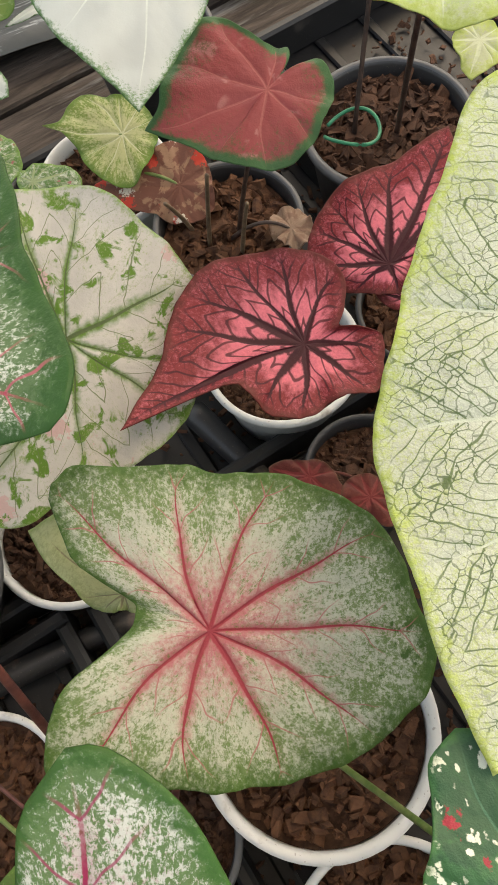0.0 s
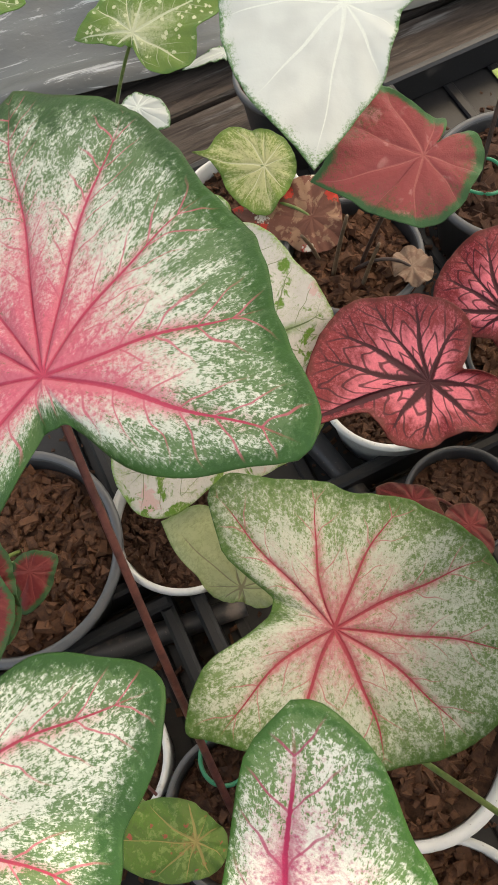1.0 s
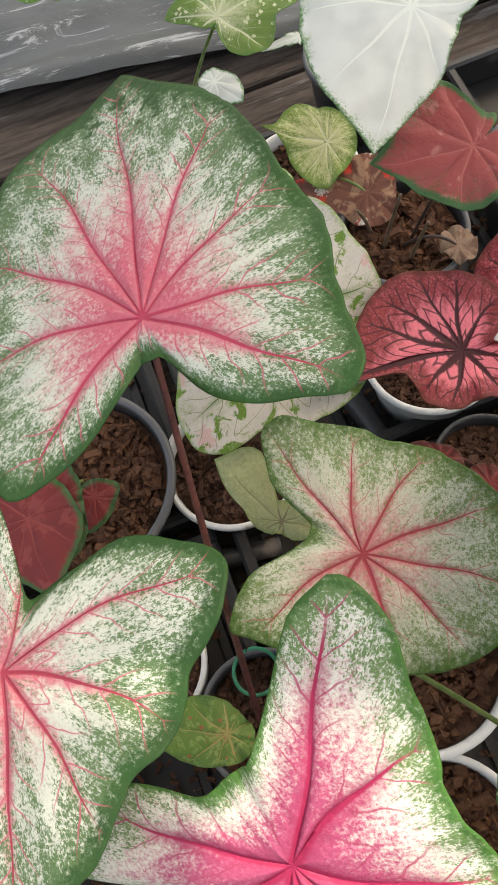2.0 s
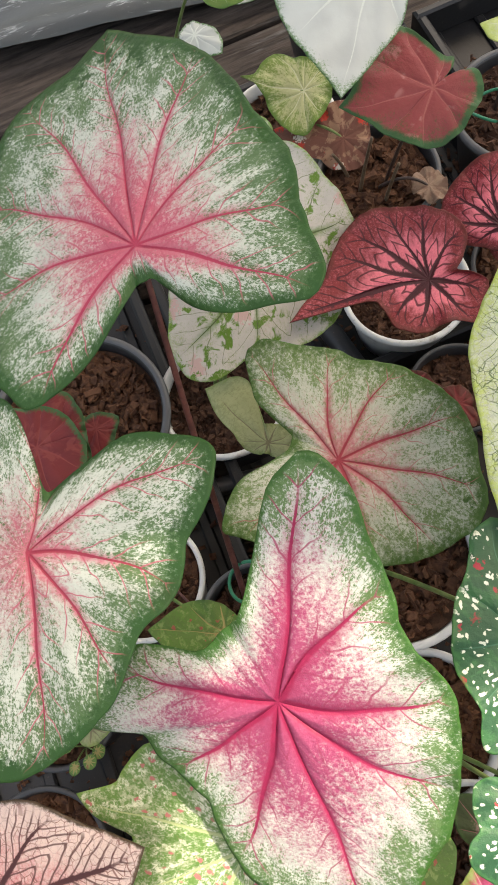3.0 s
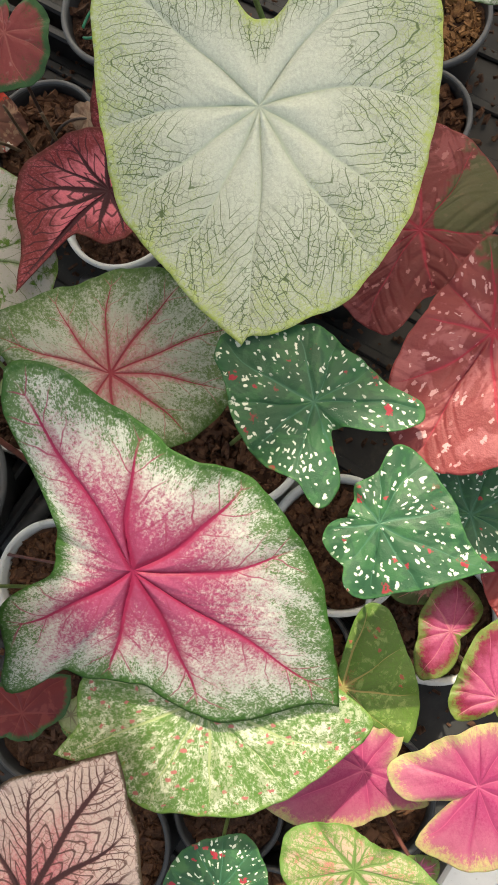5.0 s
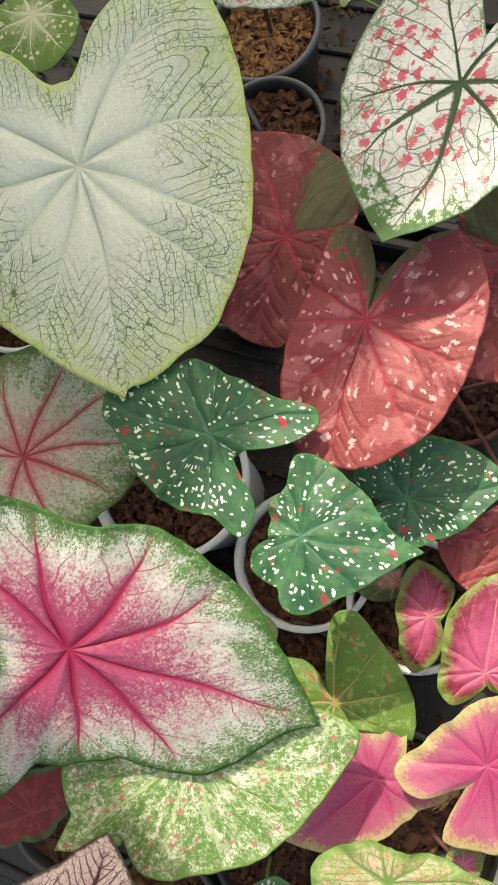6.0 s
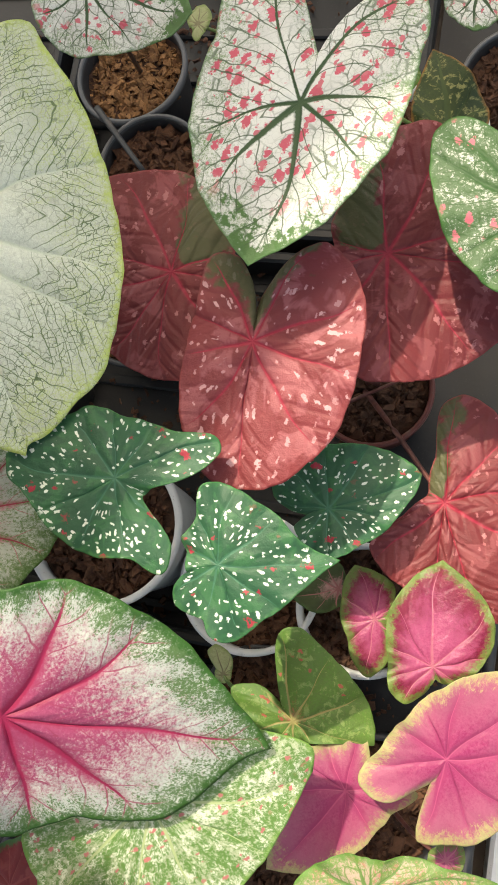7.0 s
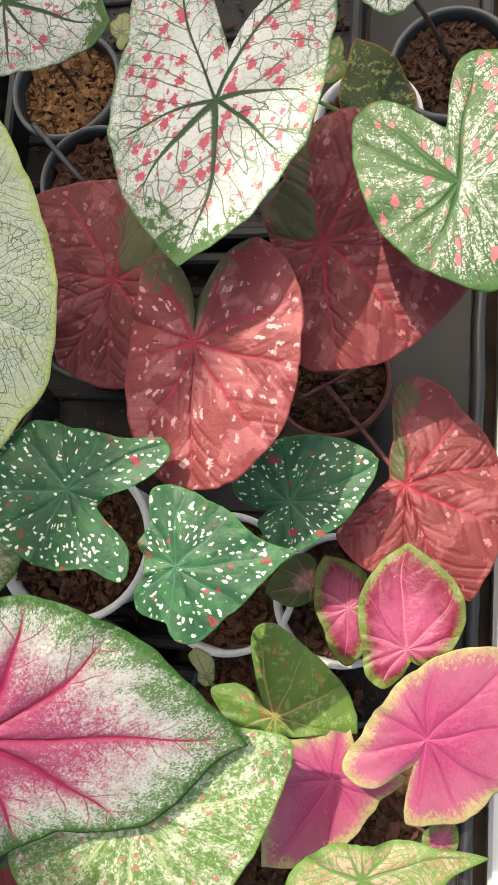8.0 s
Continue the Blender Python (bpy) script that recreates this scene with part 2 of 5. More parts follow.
GREEN, DEEP, PALE = (0.06, 0.16, 0.05), (0.03, 0.115, 0.055), (0.60, 0.66, 0.52)
LEAF = {
    "pinkheart": leaf_material("leaf_white_pink_heart", (0.66, 0.70, 0.61), (0.028, 0.085, 0.018), 7.0, 9, ragged=2.6, speck=(0.055, 0.13, 0.03), speck_soft=0.04, speck_in=0.10, speck_out=0.70, streak=2.4, speck_size=0.55, speck_from=0.2, heart=(0.53, 0.105, 0.16), heart_to=0.40, heart_soft=0.5, tipcol=(0.03, 0.09, 0.02), vein=(0.42, 0.045, 0.09), vein_mm=0.9, halo=(0.58, 0.16, 0.21), halo_mm=5.5, side=(0.54, 0.12, 0.17), side_gap=15, side_mm=0.8, side_reach=17),
    "pinkdust": leaf_material("leaf_white_pink_dust", (0.66, 0.70, 0.61), (0.028, 0.085, 0.018), 7.0, 9, ragged=2.6, speck=(0.055, 0.13, 0.03), speck_soft=0.04, speck_in=0.26, speck_out=0.62, streak=2.4, speck_size=0.55, speck_from=0.2, heart=(0.44, 0.13, 0.16), heart_to=0.24, heart_soft=0.5, tipcol=(0.03, 0.09, 0.02), vein=(0.34, 0.04, 0.07), vein_mm=0.9, halo=(0.58, 0.16, 0.21), halo_mm=5.5, side=(0.54, 0.12, 0.17), side_gap=15, side_mm=0.8, side_reach=17),
    "pinkheart_bright": leaf_material("leaf_bright_pink_heart", (0.64, 0.66, 0.60), (0.040, 0.115, 0.022), 4.0, 7, ragged=2.8, speck=(0.065, 0.145, 0.03), speck_soft=0.035, speck_in=-0.3, speck_out=0.62, streak=2.4, speck_size=0.5, speck_from=0.35, heart=(0.35, 0.055, 0.135), heart_to=0.60, heart_soft=0.6, heart_fleck=1.3, vein=(0.29, 0.018, 0.068), vein_mm=1.6, halo=(0.34, 0.045, 0.115), halo_mm=8, side=(0.34, 0.05, 0.115), side_gap=18, side_mm=0.9, side_reach=19),
    "pinkvein": leaf_material("leaf_pale_green_pink_vein", (0.58, 0.62, 0.52), (0.055, 0.125, 0.022), 5.5, 15, ragged=2.0, speck=(0.11, 0.19, 0.05), speck_in=0.22, speck_out=0.58, streak=1.5, speck_size=0.75, speck_from=0.2, heart=(0.45, 0.11, 0.15), heart_to=0.26, heart_soft=0.8, heart_fleck=0.9, vein=(0.32, 0.04, 0.06), vein_mm=0.8, halo=(0.47, 0.15, 0.17), halo_mm=5.0, tipcol=(0.065, 0.14, 0.03), side=(0.46, 0.16, 0.17), side_gap=21, side_mm=0.7, side_reach=14),
    "lime": leaf_material("leaf_pale_lime", (0.62, 0.67, 0.54), (0.42, 0.52, 0.11), 1.5, 9, vein=(0.58, 0.63, 0.50), vein_mm=1.0, heart=(0.63, 0.665, 0.56), heart_to=0.58, heart_soft=0.5, heart_fleck=0.5, speck=(0.44, 0.51, 0.24), speck_in=0.0, speck_out=0.48, speck_from=0.3, speck_size=0.6, net=(0.07, 0.12, 0.035), net_mm=4.4, net_from=0.28, side=(0.10, 0.16, 0.05), side_gap=8, side_mm=0.55, side_from=0.40, relief=0.8),
    "mottlewhite": leaf_material("leaf_white_green_mottle", (0.70, 0.67, 0.61), (0.20, 0.33, 0.07), 1.0, 4, blotch=(0.13, 0.26, 0.03), blotch_amount=0.37, blotch_size=14, vein=(0.10, 0.14, 0.05), vein_mm=0.7, halo=(0.13, 0.26, 0.035), halo_mm=4.6, side=(0.16, 0.21, 0.08), side_gap=17, side_mm=0.5, spots=[((0.64, 0.45, 0.42), 24, 0.30, 0.35, 1.0)], speck=(0.36, 0.40, 0.22), speck_in=0.12, speck_out=0.26, speck_size=0.6, streak=2.0),
    "beige": leaf_material("leaf_pale_olive", (0.48, 0.50, 0.25), (0.24, 0.30, 0.10), 1.5, 4, vein=(0.25, 0.22, 0.12), vein_mm=0.6, speck=(0.30, 0.32, 0.15), speck_in=0.3, speck_out=0.5),
    "white": leaf_material("leaf_white", (0.76, 0.79, 0.73), (0.10, 0.22, 0.07), 1.2, 3, ragged=3.0, speck=(0.22, 0.34, 0.16), speck_in=-1.6, speck_out=0.40, speck_from=0.62, speck_size=0.5, vein=(0.74, 0.77, 0.70), vein_mm=0.8, relief=0.15),
    "redgreen": leaf_material("leaf_red_green_edge", (0.40, 0.085, 0.085), (0.055, 0.14, 0.05), 4.5, 4, ragged=1.4, blotch=(0.52, 0.20, 0.19), blotch_amount=0.30, blotch_size=34, vein=(0.42, 0.12, 0.11), vein_mm=0.6, speck=(0.16, 0.10, 0.05), speck_in=-0.2, speck_out=0.42, speck_size=0.7),
    # darker copy of the red leaf: deep shade under A1 is in its colours
    "darkred": leaf_material("leaf_dark_red_shade", (0.22, 0.03, 0.03), (0.045, 0.11, 0.035), 3.5, 4, blotch=(0.27, 0.05, 0.045), blotch_amount=0.35, blotch_size=20, vein=(0.26, 0.05, 0.045), vein_mm=0.6),
    "limegreen": leaf_material("leaf_lime_green_red_fleck", (0.12, 0.20, 0.045), (0.09, 0.165, 0.035), 1.5, 4, blotch=(0.22, 0.30, 0.09), blotch_amount=0.46, blotch_size=7, speck=(0.09, 0.18, 0.03), speck_in=0.4, speck_out=0.45, speck_size=0.9, spots=[((0.36, 0.10, 0.06), 5.0, 0.26, 0.34, 1.4)], vein=(0.30, 0.25, 0.09), vein_mm=0.7, heart=(0.33, 0.12, 0.06), heart_to=0.10, heart_soft=0.3),
    "olivepink": leaf_material("leaf_olive_pink_centre", (0.085, 0.11, 0.04), (0.07, 0.12, 0.035), 2.0, 4, heart=(0.48, 0.26, 0.23), heart_to=0.36, heart_soft=0.4, vein=(0.40, 0.16, 0.15), vein_mm=0.6, speck=(0.06, 0.09, 0.03), speck_in=0.2, speck_out=0.4),
    "limespot": leaf_material("leaf_green_cream_speckle", (0.17, 0.27, 0.06), (0.12, 0.23, 0.05), 2, 5, spots=[((0.60, 0.62, 0.38), 4.5, 0.34, 0.5, 1.0)], vein=(0.56, 0.58, 0.38), vein_mm=0.9, heart=(0.54, 0.56, 0.32), heart_to=0.35, heart_soft=0.7, side=(0.50, 0.52, 0.32), side_gap=11, side_mm=0.5, side_reach=12),
    "redvein": leaf_material("leaf_pink_dark_vein", (0.30, 0.036, 0.045), (0.13, 0.022, 0.018), 3.0, 6, heart=(0.78, 0.19, 0.25), heart_to=0.62, heart_soft=0.30, heart_fleck=0.35, vein=(0.06, 0.010, 0.016), vein_mm=2.1, halo=(0.20, 0.025, 0.04), halo_mm=1.6, side=(0.075, 0.012, 0.018), side_gap=10, side_mm=1.35, net=(0.13, 0.018, 0.025), net_mm=4.5, net_from=0.45, speck=(0.50, 0.11, 0.14), speck_in=0.1, speck_out=0.4, speck_from=0.5, streak=3.0, speck_size=0.6),
    "darkspot": leaf_material("leaf_dark_green_spotted", (0.035, 0.115, 0.055), (0.05, 0.16, 0.05), 0.8, 4, spots=[((0.72, 0.77, 0.66), 3.9, 0.29, 0.44, 2.6), ((0.68, 0.73, 0.62), 2.9, 0.26, 0.36, 1.5), ((0.36, 0.03, 0.05), 10, 0.24, 0.32, 1.3), ((0.36, 0.04, 0.055), 6, 0.21, 0.12, 1.4)], vein=(0.05, 0.15, 0.085), vein_mm=0.6, blotch=(0.045, 0.15, 0.06), blotch_amount=0.5, rough=0.4),
    "limemottle": leaf_material("leaf_lime_mottle", (0.42, 0.47, 0.30), (0.16, 0.29, 0.06), 1.5, 4, blotch=(0.68, 0.70, 0.55), blotch_amount=0.56, blotch_size=8, speck=(0.075, 0.175, 0.028), speck_in=0.56, speck_out=0.54, speck_size=0.95, streak=1.7, spots=[((0.44, 0.15, 0.14), 4.6, 0.27, 0.30, 1.5)], vein=(0.34, 0.40, 0.20), vein_mm=0.8),
    "pinkveindark": leaf_material("leaf_cream_pink_dark_vein", (0.72, 0.57, 0.51), (0.075, 0.05, 0.03), 1.8, 2, heart=(0.52, 0.13, 0.15), heart_to=0.46, heart_soft=0.8, vein=(0.065, 0.022, 0.022), vein_mm=2.2, side=(0.095, 0.035, 0.03), side_gap=7.5, side_mm=1.2, halo=(0.36, 0.12, 0.12), halo_mm=3.0, net=(0.22, 0.10, 0.085), net_mm=5),
    "pinklime": leaf_material("leaf_pink_lime_edge", (0.46, 0.125, 0.215), (0.36, 0.38, 0.15), 2.5, 15, ragged=1.6, speck=(0.44, 0.34, 0.17), speck_in=-1.0, speck_out=0.5, speck_from=0.3, streak=4.0, speck_size=0.9, heart=(0.34, 0.03, 0.125), heart_to=0.48, heart_soft=0.8, heart_fleck=0.6, vein=(0.44, 0.08, 0.18), vein_mm=0.4, halo=(0.38, 0.05, 0.15), halo_mm=4.5, thin=0.28, rough=0.36, relief=0.5),
    "magentalime": leaf_material("leaf_magenta_green_edge", (0.23, 0.020, 0.055), (0.14, 0.20, 0.05), 4.5, 8, ragged=2.6, heart=(0.38, 0.06, 0.155), heart_to=0.60, heart_soft=0.5, heart_fleck=0.6, speck=(0.24, 0.25, 0.07), speck_in=-1.0, speck_out=0.5, speck_from=0.5, streak=3.0, speck_size=0.6, vein=(0.44, 0.13, 0.19), vein_mm=0.6, thin=0.25, rough=0.28, relief=0.55),
    "limenet": leaf_material("leaf_green_pink_net", (0.50, 0.36, 0.28), (0.10, 0.20, 0.04), 3, 6, vein=(0.11, 0.19, 0.05), vein_mm=1.3, side=(0.14, 0.22, 0.06), side_gap=6, side_mm=0.9, blotch=(0.48, 0.20, 0.17), blotch_amount=0.4, blotch_size=9, speck=(0.12, 0.22, 0.05), speck_in=0.3, speck_out=0.62),
    "redspot": leaf_material("leaf_red_pink_spots", (0.275, 0.052, 0.058), (0.25, 0.05, 0.05), 0.8, 2, spots=[((0.64, 0.35, 0.36), 6.2, 0.29, 0.46, 2.6), ((0.56, 0.26, 0.27), 4.2, 0.27, 0.28, 1.5)], vein=(0.36, 0.03, 0.055), vein_mm=0.8, halo=(0.30, 0.045, 0.06), halo_mm=2.5, blotch=(0.40, 0.115, 0.125), blotch_amount=0.5, blotch_size=26, rough=0.42, relief=0.7, basecol=(0.085, 0.115, 0.045), ridge_mm=13.0, ridge_high=0.36),
    "redsoft": leaf_material("leaf_red_faint_spots", (0.22, 0.038, 0.042), (0.25, 0.05, 0.05), 0.8, 2, spots=[((0.46, 0.17, 0.175), 7.5, 0.27, 0.34, 2.6), ((0.42, 0.13, 0.135), 4.6, 0.25, 0.26, 1.5)], vein=(0.36, 0.03, 0.055), vein_mm=0.8, halo=(0.30, 0.045, 0.06), halo_mm=2.5, blotch=(0.31, 0.078, 0.084), blotch_amount=0.5, blotch_size=26, rough=0.36, relief=0.7, basecol=(0.085, 0.115, 0.045), ridge_mm=13.0, ridge_high=0.60),
    "whitepink": leaf_material("leaf_white_pink_blotch", (0.75, 0.76, 0.71), (0.10, 0.19, 0.07), 1.0, 3, spots=[((0.56, 0.10, 0.14), 8.0, 0.33, 0.60, 1.4), ((0.57, 0.15, 0.18), 4.4, 0.33, 0.36, 1.5)], spots_end=0.80, vein=(0.04, 0.08, 0.03), vein_mm=1.35, side=(0.06, 0.10, 0.045), side_gap=15, side_mm=0.8, net=(0.12, 0.16, 0.10), net_mm=9, speck=(0.16, 0.25, 0.11), speck_in=-0.1, speck_out=0.40, speck_size=0.6, tipcol=(0.075, 0.16, 0.045), tip_at=0.80),
    "whitepinkgreen": leaf_material("leaf_white_pink_green_veil", (0.58, 0.60, 0.53), (0.05, 0.125, 0.03), 2.0, 5, spots=[((0.56, 0.14, 0.18), 7.0, 0.32, 0.50, 1.6)], vein=(0.03, 0.085, 0.02), vein_mm=1.6, halo=(0.05, 0.125, 0.03), halo_mm=4.5, side=(0.04, 0.10, 0.025), side_gap=10, side_mm=0.9, net=(0.04, 0.10, 0.025), net_mm=5, speck=(0.035, 0.095, 0.02), speck_soft=0.02, speck_in=0.52, speck_out=0.66, speck_size=0.9, tipcol=(0.085, 0.17, 0.06)),
    "creamgreen": leaf_material("leaf_cream_green_rays", (0.60, 0.60, 0.30), (0.13, 0.22, 0.04), 3.0, 5, speck=(0.17, 0.25, 0.045), speck_in=0.15, speck_out=0.60, streak=4.0, speck_size=0.9, vein=(0.60, 0.60, 0.38), vein_mm=0.6),
    "limeplain": leaf_material("leaf_plain_yellow_green", (0.60, 0.64, 0.40), (0.44, 0.52, 0.13), 3.0, 9, speck=(0.50, 0.57, 0.24), speck_in=0.2, speck_out=0.6, vein=(0.62, 0.66, 0.46), vein_mm=0.8),
    "darkmottle": leaf_material("leaf_olive_mottle", (0.05, 0.08, 0.02), (0.25, 0.12, 0.03), 1.2, 3, blotch=(0.33, 0.33, 0.12), blotch_amount=0.42, blotch_size=7, vein=(0.06, 0.09, 0.025), speck=(0.03, 0.05, 0.015), speck_in=0.3, speck_out=0.5),
    "dead": leaf_material("leaf_withered_brown", (0.19, 0.075, 0.05), None, blotch=(0.32, 0.18, 0.11), blotch_amount=0.45, blotch_size=14, spots=[((0.50, 0.05, 0.03), 17, 0.42, 0.40, 1.0), ((0.62, 0.56, 0.46), 24, 0.30, 0.25, 1.0)], rough=0.7, thin=0.08),
    "dry": leaf_material("leaf_dry_tan", (0.30, 0.20, 0.14), None, blotch=(0.22, 0.13, 0.09), blotch_amount=0.5, blotch_size=9, rough=0.75, thin=0.05),
    "redleaf": leaf_material("leaf_dark_red", (0.13, 0.022, 0.018), (0.10, 0.035, 0.02), 1, 2, blotch=(0.18, 0.04, 0.03), blotch_amount=0.4, vein=(0.20, 0.03, 0.03)),
}


def plastic(name, base, dirt, amount, rough):
    n = Nodes(name)
    at = n.here()
    stain = n.step(n.noise(at, 22.0, 5.0, 0.65), 0.66 - 0.25 * amount, 0.80 - 0.2 * amount)
    colour = n.mix(n.math("MULTIPLY", stain, 0.8), n.mix(n.noise(at, 60.0), base, tuple(c * 0.85 for c in base)), dirt)
    grit = n.step(n.noise(at, 420.0, 2.0), 0.66, 0.74)
    colour = n.mix(n.math("MULTIPLY", grit, 0.5), colour, dirt)
    return n.finish(colour, n.math("ADD", n.math("MULTIPLY", stain, 0.3), rough), n.bump(n.noise(at, 260.0, 3.0), 0.15, 0.001))


WHITE_POT = plastic("white_plastic", (0.74, 0.73, 0.70), (0.20, 0.15, 0.11), 0.35, 0.35)
BLACK_POT = plastic("black_plastic", (0.035, 0.035, 0.037), (0.16, 0.13, 0.11), 0.3, 0.42)
GREY_RIM = plastic("grey_plastic", (0.105, 0.105, 0.108), (0.16, 0.14, 0.12), 0.3, 0.4)
BROWN_POT = plastic("brown_plastic", (0.12, 0.028, 0.022), (0.16, 0.11, 0.09), 0.22, 0.35)
TRAY = plastic("tray_plastic", (0.012, 0.012, 0.013), (0.06, 0.052, 0.045), 0.3, 0.5)
SHEET = plastic("grey_sheet", (0.010, 0.010, 0.011), (0.045, 0.043, 0.040), 0.45, 0.55)
RAIL = plastic("pale_rail", (0.62, 0.63, 0.64), (0.25, 0.24, 0.23), 0.3, 0.4)
TIE = plastic("green_wire", (0.02, 0.22, 0.11), (0.03, 0.12, 0.07), 0.2, 0.35)


def rough_stuff(name, dark, light, scale, rough=0.85, per_piece=True):
    n = Nodes(name)
    at = n.here()
    colour = n.mix(n.step(n.noise(at, scale, 5.0, 0.65), 0.3, 0.7), dark, light)
    if per_piece:
        rnd = n.node("ShaderNodeNewGeometry").outputs["Random Per Island"]
        colour = n.mix(n.step(rnd, 0.0, 1.0, 0.0, 0.55), colour, n.mix(rnd, tuple(c * 0.5 for c in dark), tuple(min(1.0, c * 1.35) for c in light)))
    return n.finish(colour, rough, n.bump(n.noise(at, scale * 6, 4.0, 0.7), 0.6, 0.002), spec=0.3)


SOIL = rough_stuff("potting_soil", (0.035, 0.017, 0.010), (0.10, 0.050, 0.030), 160.0, per_piece=False)
CHIP = rough_stuff("husk_chip", (0.045, 0.018, 0.010), (0.145, 0.066, 0.034), 150.0)
CHIP_LIGHT = rough_stuff("pale_husk_chip", (0.12, 0.05, 0.022), (0.33, 0.17, 0.07), 150.0)
CHIP_DARK = rough_stuff("dark_husk_chip", (0.035, 0.016, 0.010), (0.11, 0.052, 0.030), 150.0)
GROUND = rough_stuff("damp_earth", (0.03, 0.022, 0.018), (0.085, 0.065, 0.05), 9.0, per_piece=False)


def stem_material(name, low, high):
    n = Nodes(name)
    at = n.here()
    colour = n.mix(n.step(n.noise(at, 120.0, 4.0), 0.3, 0.7), low, high)
    return n.finish(colour, 0.45, n.bump(n.noise(at, 300.0), 0.3, 0.001), spec=0.4)


STEM_RED = stem_material("stalk_reddish_brown", (0.07, 0.024, 0.022), (0.15, 0.052, 0.042))
STEM_DARK = stem_material("stalk_dark", (0.03, 0.02, 0.018), (0.08, 0.05, 0.04))
STEM_TAN = stem_material("stalk_dry_tan", (0.10, 0.065, 0.04), (0.20, 0.14, 0.09))
STEM_GREEN = stem_material("stalk_green", (0.10, 0.17, 0.04), (0.19, 0.24, 0.08))


def wood_material():
    n = Nodes("weathered_wood")
    at = n.vmath("MULTIPLY", n.here(), (1.0, 9.0, 9.0))
    grain = n.noise(at, 9.0, 6.0, 0.7, 0.4)
    colour = n.mix(n.step(grain, 0.3, 0.72), (0.035, 0.027, 0.022), (0.12, 0.095, 0.078))
    streak = n.step(n.noise(at, 3.0, 5.0, 0.7), 0.6, 0.72)
    colour = n.mix(n.math("MULTIPLY", streak, 0.6), colour, (0.34, 0.33, 0.31))
    return n.finish(colour, 0.8, n.bump(grain, 0.8, 0.004), spec=0.25)


WOOD = wood_material()


def tarp_material():
    n = Nodes("grey_tarpaulin")
    at = n.here()
    colour = n.mix(n.noise(at, 4.0, 4.0), (0.042, 0.048, 0.050), (0.075, 0.086, 0.088))
    scuff = n.step(n.noise(n.vmath("MULTIPLY", at, (1.0, 4.0, 1.0)), 9.0, 6.0, 0.75, 1.2), 0.56, 0.66)
    colour = n.mix(n.math("MULTIPLY", scuff, 0.7), colour, (0.42, 0.44, 0.45))
    return n.finish(colour, 0.45, n.bump(n.noise(at, 30.0, 4.0), 0.4, 0.004))


TARP = tarp_material()

# ---- builders ----
def mesh_of(name, verts, faces, material, smooth=True):
    me = bpy.data.meshes.new(name)
    me.from_pydata([tuple(v) for v in verts], [], [tuple(f) for f in faces])
    me.polygons.foreach_set("use_smooth", [smooth] * len(me.polygons))
    me.materials.append(material)
    me.update()
    return me


def part(name, me, parent, m=None, label="", kind=""):
    ob = new(name, me)
    ob.parent = parent
    if m is not None:
        ob.matrix_basis = m
    return tagged(ob, label, kind=kind)


def reach(fan, at):
    """Radius in each direction: a smooth curve without overshoot through the (degrees, mm) pairs, closed round the leaf."""
    a = np.array([p[0] for p in fan], float)
    r = np.array([p[1] for p in fan], float) / 1000
    keep = np.r_[True, np.diff(a) > 0.5]
    a, r = a[keep], r[keep]
    a, r = np.r_[a[-3:] - 360, a, a[:3] + 360], np.r_[r[-3:], r, r[:3]]
    h, d = np.diff(a), np.diff(r) / np.diff(a)
    slope = np.zeros(len(a))
    same = d[:-1] * d[1:] > 0
    w1, w2 = 2 * h[1:] + h[:-1], h[1:] + 2 * h[:-1]
    with np.errstate(divide="ignore", invalid="ignore"):
        slope[1:-1] = np.where(same, (w1 + w2) / (w1 / d[:-1] + w2 / d[1:]), 0)
    fore, back = slope.copy(), slope.copy()
    peak = np.where(np.abs(a) < 20, r, 0).argmax()      # the tip is a point: its two sides do not round off
    fore[peak], back[peak] = d[peak] * 1.25, d[peak - 1] * 1.25
    k = np.clip(np.searchsorted(a, at) - 1, 0, len(a) - 2)
    t = (at - a[k]) / h[k]
    return (r[k] * (1 + 2 * t) * (1 - t) ** 2 + fore[k] * h[k] * t * (1 - t) ** 2 + r[k + 1] * t * t * (3 - 2 * t) + back[k + 1] * h[k] * t * t * (t - 1))


